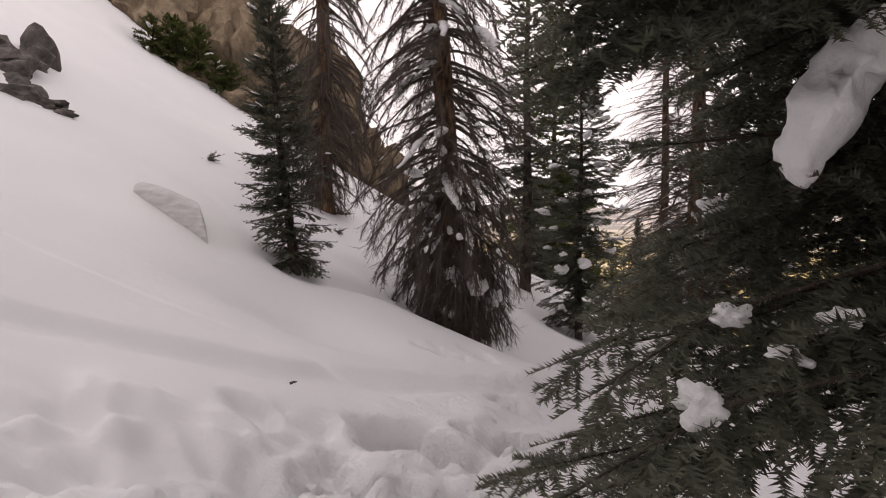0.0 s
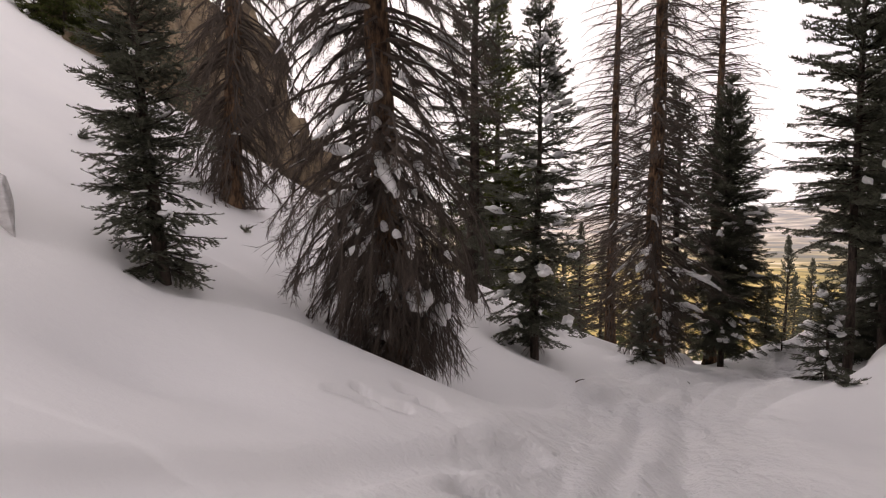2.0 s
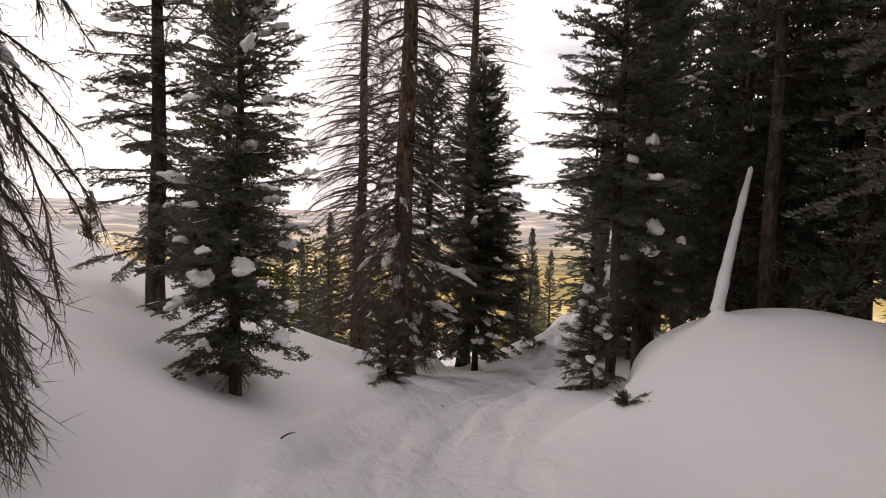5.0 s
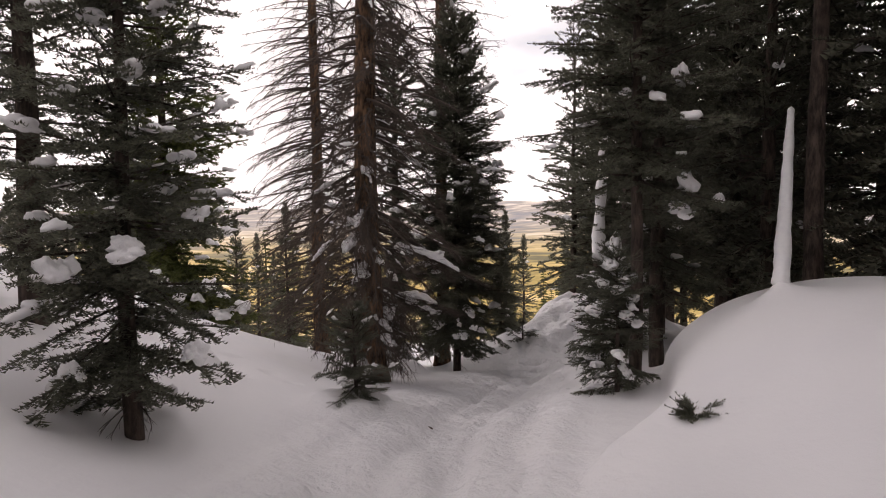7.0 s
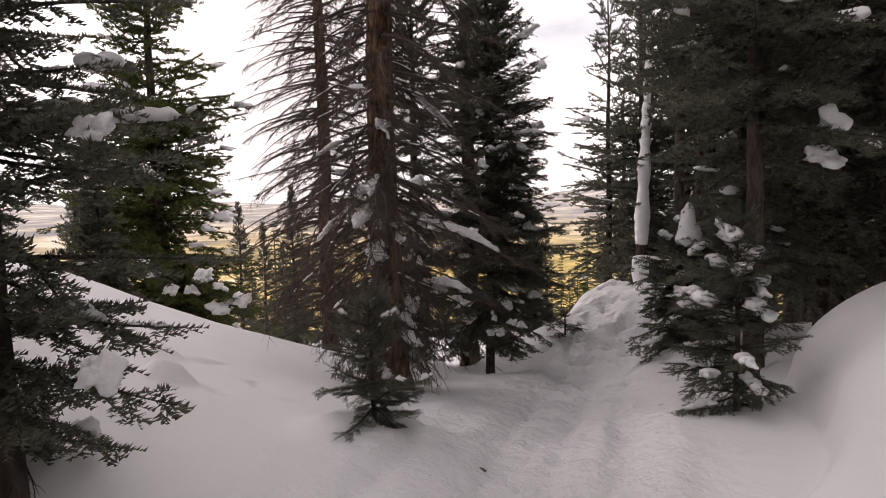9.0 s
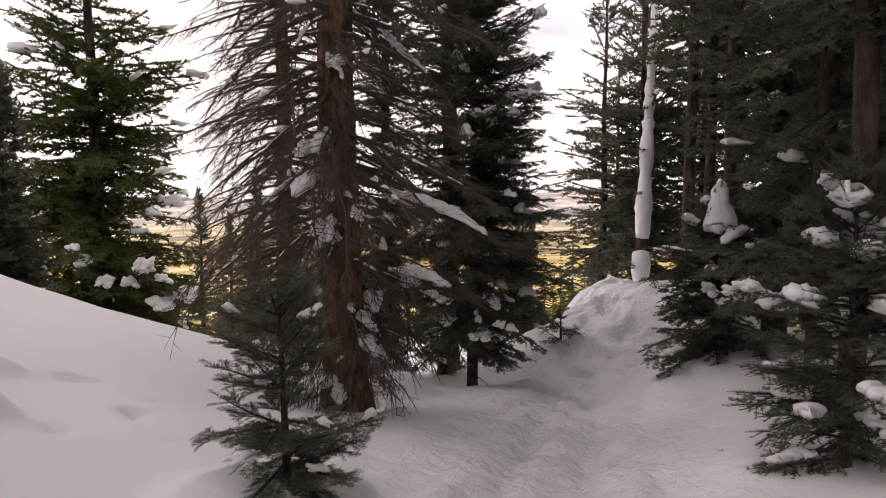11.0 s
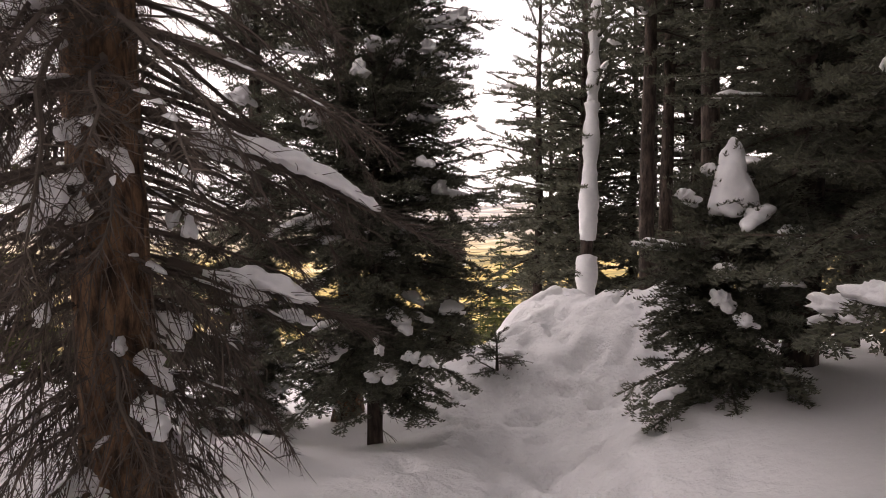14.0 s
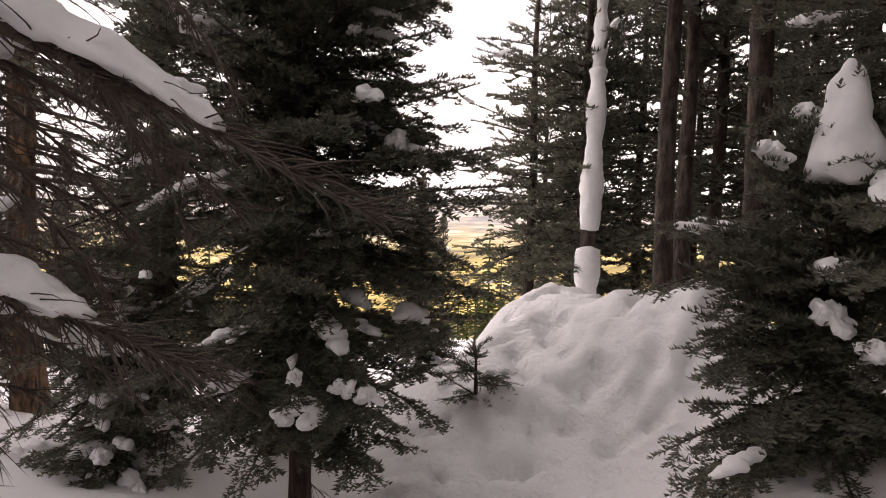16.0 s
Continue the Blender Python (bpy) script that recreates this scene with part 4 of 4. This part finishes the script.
for line, width, tall in (([(7.35, 17.62, -0.12), (7.7, 17.3, -0.24), (8.0, 17.12, -0.40), (8.3, 17.0, -0.60)], 0.06, 1.2), ([(7.4, 17.6, -0.98), (7.75, 17.38, -1.06), (8.0, 17.25, -1.2)], 0.075, 1.1)):
    drape(leaner, line, width, tall, width * 90)
    bough = Heap()
    ends = np.array([line[0], line[-1]]) - np.array(leaner.matrix_basis.translation)
    steps = np.linspace(-0.3, 1.4, 10)[:, None]
    pts = ends[0] + (ends[1] - ends[0]) * steps - np.array([0, 0, 0.04]) * steps ** 2 + [0, 0, width * 0.3]
    bough.add(*tube(pts, np.linspace(0.032, 0.006, 10), 6))
    twig_rng = np.random.RandomState(int(width * 1000))
    o, d = along(pts, twig_rng.uniform(0.1, 1.0, 300))
    for p, q in zip(o, d):
        bough.add(*tube(bend(p, math.atan2(q[1], q[0]) + twig_rng.uniform(-1.1, 1.1), twig_rng.uniform(0.08, 0.32), twig_rng.uniform(-0.6, 0.3), twig_rng.uniform(-1.3, 0.2), 4, twig_rng, 0.3), [0.005, 0.004, 0.003, 0.002, 0.001], 3))
    part("limb", bough.mesh("limb", TWIG), leaner)
dead_spruce(8.47, 24.9, 18, 2.6, 9, "slender dead spruce with bare sweeping limbs", 0.18, low=0.05, twigs=0.9, snow=0, droop=(0.2, 0.8), visible=12)
dead_spruce(10.41, 21.3, 17, 2.0, 12, "slender dead spruce with curved bare limbs above young firs", 0.16, low=0.30, twigs=0.7, snow=0, droop=(-0.2, 1.0), visible=13, dense=1.3)

fir(-1.83, 7.95, 3.5, 0.52, 21, "young dark green fir on the snow slope", 0.06, density=1.25, templates=SPRAY, snow=14, pad=0.05, lean=(-0.28, 0), droop=0.2, dusting=0.25, power=0.5, lowest=0.6, upturn=0.3, cap=0.19, whorl=(7, 9), step=0.06)
fir(2.84, 13.45, 6.6, 1.2, 22, "green fir with round snow clumps on its limbs", 0.085, density=0.74, dead=12, trunk_r=0.075, lowest=0.6, snow=34, pad=0.115, droop=0.45, dusting=0.35, slabs=0.13, power=0.6,
    pads_at=[(2.81, 12.71, 0.3, 0.15, 0.8), (2.4, 13.0, -0.64, 0.12, 0.8), (2.35, 12.75, 0.15, 0.12, 0.9), (3.25, 12.95, -0.6, 0.12, 1.0), (3.3, 12.8, 0.55, 0.11, 0.7)])
fir(2.06, 16.0, 9.5, 1.3, 23, "dark fir standing on the snow shoulder", 0.12, high=5.5, density=0.48, snow=14, pad=0.11, droop=0.3, power=0.5)
fir(9.80, 19.58, 8.4, 1.75, 24, "snow-laden fir with clumps on its lower limbs", 0.105, trunk_r=0.085, density=1.4, snow=34, pad=0.14, droop=0.45, dusting=0.35, power=0.62, lowest=0.3, cap=0.30, high=6.5, slabs=0.12, dead=10,
    pads_at=[(9.44, 18.72, -2.14, 0.13, 0.8), (9.73, 18.53, -2.05, 0.12, 0.7), (9.30, 18.81, -2.19, 0.07, 1.0), (9.34, 18.78, -1.94, 0.06, 1.1), (9.60, 18.62, -2.00, 0.08, 0.9), (10.06, 19.06, 1.28, 0.10, 0.7), (10.15, 19.01, 1.02, 0.14, 0.7), (9.75, 19.02, 0.86, 0.09, 1.1), (10.49, 19.01, 1.41, 0.12, 0.7), (10.45, 19.04, 0.64, 0.12, 0.9), (10.26, 19.00, -0.39, 0.10, 1.2), (9.29, 18.97, 0.73, 0.10, 1.0), (9.82, 18.88, 0.31, 0.06, 1.0)])
fir(9.3, 21.6, 8.6, 1.5, 25, "dense dark fir round the foot of a dead spruce", 0.06, high=5.5, density=0.75, snow=20, pad=0.09, droop=0.4, power=0.5)
fir(8.95, 13.55, 11, 1.5, 26, "tall fir with a thin bare lower trunk beside the drift", 0.25, high=5.5, density=0.75, snow=12, pad=0.11, droop=0.4, trunk_r=0.085, power=0.4,
    pads_at=[(9.15, 12.98, 0.48, 0.17, 0.8), (9.22, 13.08, 2.17, 0.15, 1.2), (9.25, 13.0, 0.8, 0.13, 1.2), (9.72, 12.9, 0.62, 0.09, 0.9)])
fir(8.27, 13.22, 1.75, 0.55, 27, "small fir with snow lying on its limbs", 0.08, templates=MIDDLE, snow=9, pad=0.07, droop=0.4, power=0.42, whorl=(7, 9), step=0.045, cap=0.18, trunk_r=0.028, slabs=0.2, pads_at=[(8.36, 13.0, -0.85, 0.11, 0.8), (8.3, 13.0, -0.68, 0.08, 0.8), (8.2, 12.95, -1.5, 0.07, 0.9)])
fir(5.29, 14.47, 1.05, 0.40, 28, "small fir seedling in the snow beside the trail", 0.10, templates=FINE, snow=14, pad=0.05, droop=0.2, power=0.45, group="seedlings", whorl=(4, 5), step=0.026, hang=0.3, cap=0.14, reach=0.34, trunk_r=0.018, upturn=0.2, tier=0.66)
capped = fir(11.66, 16.62, 1.9, 0.86, 29, "squat fir capped with a tall cone of snow", 0.12, density=1.5, upturn=0.0, dead=8, snow=0, droop=0.5, power=0.4, slabs=0.08,
    pads_at=[(11.26, 16.42, -1.36, 0.11, 1.0), (11.2, 16.2, -1.5, 0.10, 0.8), (11.5, 16.1, -1.2, 0.10, 0.5), (11.7, 16.05, -1.22, 0.08, 0.5), (11.85, 16.2, -0.85, 0.10, 1.4), (11.45, 16.05, -0.8, 0.07, 0.6)])
# the cone of snow on its top
cone_rng = np.random.RandomState(8)
cone_w = np.linspace(0, 1, 22)
cone_path = np.array([11.52, 16.50, 0.02]) + np.array([0.03, 0.02, -0.70]) * cone_w[:, None]
cone_r = np.interp(cone_w, [0, 0.05, 0.2, 0.5, 0.85, 0.95, 1.0], [0.015, 0.05, 0.095, 0.15, 0.205, 0.20, 0.02])
cone_v, cone_f = tube(cone_path - np.array(capped.matrix_basis.translation), cone_r, 24, 0.02, cone_rng)
cone_v = np.array([Vector(p) + Vector((noise.noise(Vector(p) * 2.6), noise.noise(Vector(p) * 2.6 + Vector((9, 0, 0))), 1.2 * noise.noise(Vector(p) * 5 + Vector((0, 9, 0))))) * 0.055 + Vector((noise.noise(Vector(p) * 9), noise.noise(Vector(p) * 9 + Vector((5, 0, 0))), 0)) * 0.03 for p in cone_v])
part("snow_cone", mesh_from("snow_cone", cone_v, cone_f, SNOW), capped, "tall uneven cone of packed snow")
fir(8.75, 20.9, 1.7, 0.55, 36, "young fir loaded with fresh snow", 0.05, snow=40, pad=0.11, droop=0.35, power=0.5, slabs=0.5, dusting=0.8)
fir(12.6, 21.9, 2.6, 0.6, 30, "young fir below the crest", 0.04, snow=8, pad=0.08, droop=0.3)
fir(11.74, 19.8, 0.5, 0.34, 34, "low fir seedling at the trail's edge", 0.25, snow=4, pad=0.07, droop=0.1, power=0.5, group="seedlings", templates=MIDDLE, step=0.04, cap=0.14, whorl=(4, 6), trunk_r=0.02)
fir(5.16, 30.2, 15, 3.2, 31, "broad fir with warm light on its side", 0.03, density=1.1, snow=40, pad=0.22, droop=0.45, templates=FAR, needles=NEEDLE_SUN, step=0.15, cap=0.4, hang=1.0, shoots=(0.5,), power=0.55,
    pads_at=[(4.73, 27.6, -1.58, 0.22, 0.8), (5.61, 27.52, -2.15, 0.25, 0.7), (6.29, 27.4, -2.71, 0.3, 0.7), (5.04, 27.58, -2.11, 0.22, 0.8), (6.77, 27.27, -2.47, 0.3, 0.8), (5.85, 27.48, -1.77, 0.25, 0.8), (6.3, 27.4, -2.1, 0.2, 0.8), (4.52, 27.6, -1.32, 0.16, 0.8)])
fir(3.5, 24.8, 3.8, 0.8, 33, "small fir beyond the snow shoulder", 0.03, snow=6, pad=0.1, droop=0.4, templates=FAR, step=0.12)
fir(12.5, 16.35, 9, 1.6, 32, "dark fir with snow-covered lower boughs", 0.12, high=5.5, density=0.7, snow=8, pad=0.13, droop=0.4, power=0.45, trunk_r=0.16, slabs=0.12)
fir(10.7, 14.75, 9.5, 1.2, 35, "dark fir with one bough bent under snow", 0.15, high=5.5, density=0.5, snow=8, pad=0.12, droop=0.35, power=0.4, trunk_r=0.12,
    pads_at=[(9.6, 14.87, -1.06, 0.15, 0.5), (9.47, 14.68, -0.98, 0.16, 0.5), (9.75, 14.95, -1.12, 0.13, 0.6)])
hero = fir(1.72, 1.05, 4.2, 1.3, 40, "fir beside the trail with thick snow on its boughs", 0.12, snow=3, pad=0.06, droop=0.4, templates=FAR, step=0.12, power=0.22, cap=0.34, whorl=(7, 9), hang=0.8, close=2.6,
    upto=2.9, pads_at=[(0.40, 0.98, 1.19, 0.044, 0.85), (0.64, 1.77, 1.33, 0.036, 1.00), (0.72, 1.74, 1.48, 0.032, 0.90), (0.77, 1.74, 1.51, 0.032, 0.70), (0.69, 1.75, 1.42, 0.016, 1.60), (0.48, 1.09, 1.31, 0.036, 0.55), (0.54, 1.01, 1.26, 0.034, 0.60), (0.63, 1.02, 1.31, 0.036, 0.70)],
    boughs=[(0.12, 1.14, 1.72), (0.21, 1.18, 1.73), (0.30, 1.16, 1.81), (0.15, 1.44, 0.88), (0.27, 1.45, 1.14), (0.28, 1.55, 0.92), (0.42, 1.65, 1.21), (0.44, 1.43, 1.19), (0.56, 1.62, 1.40), (0.62, 1.5, 1.56),
            (0.26, 1.27, 0.90), (0.52, 1.30, 1.74), (0.50, 1.17, 1.86), (0.18, 1.09, 1.86), (0.72, 1.60, 1.60), (0.38, 1.22, 1.88), (0.60, 1.25, 1.50), (0.62, 1.55, 1.70), (0.66, 1.6, 1.82), (0.62, 1.45, 1.66), (0.6, 1.35, 1.55), (0.6, 1.7, 1.78), (0.7, 1.8, 1.62), (0.75, 1.7, 1.5), (0.6, 1.5, 1.9), (0.8, 1.9, 1.78), (0.7, 1.45, 1.45), (0.75, 1.6, 1.95), (0.15, 1.0, 1.8), (0.26, 1.05, 1.86), (0.36, 1.1, 1.92), (0.46, 1.1, 1.86), (0.3, 1.3, 1.88), (0.2, 1.2, 1.8)])
drape(hero, [(0.73, 1.06, 1.79), (0.69, 1.08, 1.73), (0.66, 1.11, 1.65), (0.63, 1.13, 1.58), (0.62, 1.13, 1.54)], 0.058, 1.2, 3)
drape(hero, [(0.89, 1.52, 1.90), (0.85, 1.55, 1.86), (0.82, 1.57, 1.80), (0.78, 1.58, 1.76)], 0.036, 1.2, 8)


# ---- snow-plastered stems ----
snowy_stem(9.3, 11.75, 2.35, (2.3, 1.37), 0.085, 51, "leaning snow-plastered stem rising from a rounded drift", [(0.0, 2.36)], 0.3, 0.62)
snowy_stem(16.6, 22.5, 8.6, (1.5, 1.0), 0.20, 52, "leaning dead stem plastered white with snow", [(0.0, 1.42), (1.64, 4.7), (4.6, 8.5)], 0.35)

# ---- sprigs ----
sprig(-2.0, 12.1, 0.16, 61, "dark sprig poking out of the snow slope")
sprig(-4.6, 12.8, 0.32, 62, "bare dark sprig on the upper snow slope")
sprig(7.1, 11.08, 0.22, 63, "dark green sprig before the rounded drift", 17)


def dropped_stick(x, y, length, az, label):
    root = thing("stick", x, y, label, "stick", "", -0.01)
    pts = bend((0, 0, 0), az, length, 0.5, -0.2, 4, np.random.RandomState(3))
    v, f = tube(pts, [0.010, 0.009, 0.008, 0.006, 0.003], 6)
    part("wood", mesh_from("wood", v, f, TWIG), root)


dropped_stick(5.82, 13.54, 0.14, 2.2, "short dark stick lying on the trodden trail")
dropped_stick(-1.05, 4.35, 0.05, 0.4, "tiny dark twig lying on the smooth snow")
dropped_stick(2.9, 11.2, 0.16, 0.3, "thin dark twig lying on the smooth snow")

# ---- rocks ----
def rocks(name, label, places, mat, seed):
    """A group of blocky rocks that make one outcrop: x, y, z of the middle, and half sizes."""
    root = tagged(new(name), label, "rock")
    x0, y0, z0 = places[0][:3]
    root.matrix_basis = pose(x0, y0, z0)
    for k, (x, y, z, sx, sy, sz) in enumerate(places):
        v, f = boulder(seed + k, 4 if max(sx, sz) > 1.0 else 3)
        part("rock", mesh_from("rock", v * [sx, sy, sz], f, mat, False), root, "", pose(x - x0, y - y0, z - z0, 0, 0, 37 * k))


rocks("rock_outcrop", "dark grey rocks breaking through the snow slope",
      [(-7.46, 11.28, 3.95, 0.79, 0.54, 0.24), (-7.22, 11.19, 3.85, 0.37, 0.54, 0.44), (-7.76, 12.62, 4.35, 0.37, 0.54, 0.50), (-6.42, 9.73, 3.15, 0.68, 0.54, 0.26), (-6.39, 10.12, 3.20, 0.31, 0.46, 0.30), (-6.10, 10.08, 3.00, 0.50, 0.36, 0.17), (-7.00, 10.80, 3.65, 0.57, 0.46, 0.36), (-6.75, 10.40, 3.40, 0.37, 0.36, 0.24), (-7.90, 11.60, 4.20, 0.76, 0.54, 0.36), (-7.30, 11.90, 4.05, 0.25, 0.36, 0.24), (-5.85, 10.05, 2.90, 0.23, 0.18, 0.10)], DARK_ROCK, 100)
rocks("rock_cliff", "tan weathered cliff beyond the crest of the snow slope",
      [(-1.6, 24.3, 0.4, 1.1, 1.6, 3.0), (-2.4, 24.3, 1.6, 1.4, 1.8, 3.4), (-3.4, 24.3, 3.0, 1.7, 1.8, 4.2), (-4.5, 24.2, 4.2, 2.0, 1.8, 3.9), (-5.8, 24.0, 5.4, 2.2, 2.0, 3.4), (-7.2, 23.8, 6.4, 2.4, 2.0, 3.4), (-8.8, 23.5, 7.2, 2.4, 2.0, 3.2),
       (-10.6, 23.2, 8.0, 2.6, 2.2, 3.2), (-1.0, 24.6, -0.6, 1.2, 1.2, 1.6), (-6.3, 20.4, 4.45, 1.2, 0.7, 0.55), (-5.5, 20.9, 3.9, 1.2, 0.7, 0.6), (-7.6, 20.4, 5.4, 1.3, 0.7, 0.5), (-8.9, 20.8, 6.3, 1.2, 0.7, 0.45)], ROCK, 130)

for k, (x, y) in enumerate([(-8.7, 19.9), (-8.1, 20.1), (-7.5, 20.2), (-7.0, 20.3), (-8.4, 20.7), (-7.7, 20.9), (-6.6, 20.6)]):
    fir(x, y, 1.0 + 0.25 * (k % 3), 0.6, 80 + k, "low green bush on the snowy crest", 0.04, snow=3, pad=0.10, droop=0.1, power=0.5, name="bush", group="bushes on the crest", whorl=(3, 5), templates=FAR, needles=NEEDLE_SUN, step=0.12)


def snow_block(label):
    """A wind-cut step of snow: a steep layered face, shade put into its grey, an arched rim, its back buried in the
    slope.
    """
    left, right = (Vector((x, y, on_ground(x, y, 0.02))) for x, y in ((-3.75, 7.85), (-2.62, 7.2)))
    root = tagged(new("snow_block"), label, "snow")
    root.matrix_basis = Matrix.Translation(left)
    across = right - left
    out = Vector((0.45, -0.88, -0.1)).normalized()
    n, m = 40, 14
    v = []
    for i in range(n + 1):
        w = i / n
        rim = 0.45 * w ** 0.55 * min((1 - w) / 0.10, 1) ** 0.5 * (1.1 - 0.25 * w)
        for j in range(m + 1):
            q = j / m
            if q < 0.7:      # face
                k = q / 0.7
                p = across * w + Vector((0, 0, rim * k - 0.03)) + out * (0.04 + 0.16 * math.sin(k * 2.2) * rim / 0.5)
            else:            # rounded top that runs back into the slope
                k = (q - 0.7) / 0.3
                p = across * w + Vector((0, 0, rim * (1 + 0.12 * math.sin(k * 3.14)) - 0.03)) + out * (0.04 + 0.13 * rim / 0.5 - 0.9 * k * k)
            v.append(p + out * (0.03 * noise.noise(p * 4) + 0.012 * math.sin(p.z * 55 + p.x * 6)))
    f = [[i * (m + 1) + j, (i + 1) * (m + 1) + j, (i + 1) * (m + 1) + j + 1, i * (m + 1) + j + 1] for i in range(n) for j in range(m)]
    part("face", mesh_from("face", np.array([p[:] for p in v]), np.array(f), SHADED_SNOW), root)


snow_block("wind-cut step of layered snow with a grey shaded face")

# ---- wood beyond ----
wood = [fir(22 + 3 * k, -9 + 3 * k, 11 + 1.5 * k, 2.0, 70 + k, "tall dark fir in the close wood", low, 0.44, FAR, snow=6, pad=0.14, droop=0.4, step=0.28, shoots=(0.5,), cap=0.45, group="wood",
            trunk_r=0.14, power=0.45) for k, low in enumerate((0.12, 0.18, 0.34))]
young = fir(9.0, 38.0, 6.5, 1.1, 90, "slim young fir beyond the trail", 0.04, 0.8, FAR, snow=4, pad=0.12, step=0.26, shoots=(), group="young firs")
rng = np.random.RandomState(4)
# which of the three, and where
for k, x, y in [(2, 11.9, 12.9), (0, 12.6, 11.6), (0, 12.9, 14.3), (0, 13.8, 12.6), (1, 14.8, 14.6), (2, 14.5, 18.5), (0, 15.6, 16.5), (2, 15.9, 20.5), (1, 16.8, 13.2), (2, 19.3, 22.8), (1, 18.5, 21.2),
                (0, 20.5, 20.5), (1, 18.97, 26.2), (0, 22.8, 29.4), (1, 24.0, 23.5), (0, 19.5, 11.5), (1, 22.5, 15.0), (0, 15.5, 10.0), (1, 18.0, 8.0), (0, 14.2, 8.0), (2, 17.4, 18.6), (2, 17.2, 21.0),
                # firs right of and behind the walk are unseen, added to block skylight
                (0, 22.5, 24.0), (0, 23.5, 22.0), (1, 21.0, 24.6), (1, 17.9, 23.7), (0, 9.0, 7.4), (1, 11.2, 8.4), (0, 6.6, 4.6), (0, 5.5, -2.5), (1, 9.5, 1.5), (0, 12.5, 4.5), (1, 2.5, -5.5), (0, -2.5, -6.5), (1, 9.6, 8.6), (0, 11.6, 9.8), (0, 8.0, 6.4), (1, 13.4, 10.0), (0, 4.8, 1.6), (1, 7.2, 1.2), (0, 3.6, -2.2), (1, -0.5, -4.5), (0, -4.5, -3.5), (0, 16.4, 17.4), (1, 18.6, 18.9), (0, 19.2, 24.8), (1, 20.3, 25.6), (0, 14.6, 16.2), (1, 14.6, 13.3), (0, 10.6, 7.2), (1, 12.8, 7.6), (0, 9.2, 4.4), (1, 11.0, 5.4), (0, 6.2, 3.0), (0, 17.6, 16.4), (1, 19.6, 17.6)]:
    copy_thing(wood[k], pose(x, y, on_ground(x, y), 0, 0, rng.uniform(0, 360)))
for x, y in [(11.2, 43.0), (10.2, 34.0), (12.4, 37.0), (27.0, 40.0), (30.0, 46.0), (14.0, 50.0), (3.0, 33.0), (0.5, 36.0), (21.0, 33.5)]:
    copy_thing(young, pose(x, y, on_ground(x, y), 0, 0, rng.uniform(0, 360)))

far_heap = Heap()
far_kinds = [far_tree(300 + k) for k in range(6)]
for k in range(220):
    w = rng.rand()
    dist, head = 45 * (14 ** (w ** 0.9)), rng.uniform(-1.25, 0.55)
    x, y = 5 - math.sin(head) * dist, 14 + math.cos(head) * dist
    tall = rng.uniform(5, 12)
    far_heap.strew(far_kinds[k % 6], [[x, y, float(height(x, y))]], [[math.cos(k), math.sin(k), 0]], [[0, 0, 1.0]], [tall])
far_woods = new("far_woods", far_heap.mesh("far_woods", NEEDLE_SUN, False))
tagged(far_woods, "sunlit yellow-green conifers on the slopes below", "trees", kind="stuff")
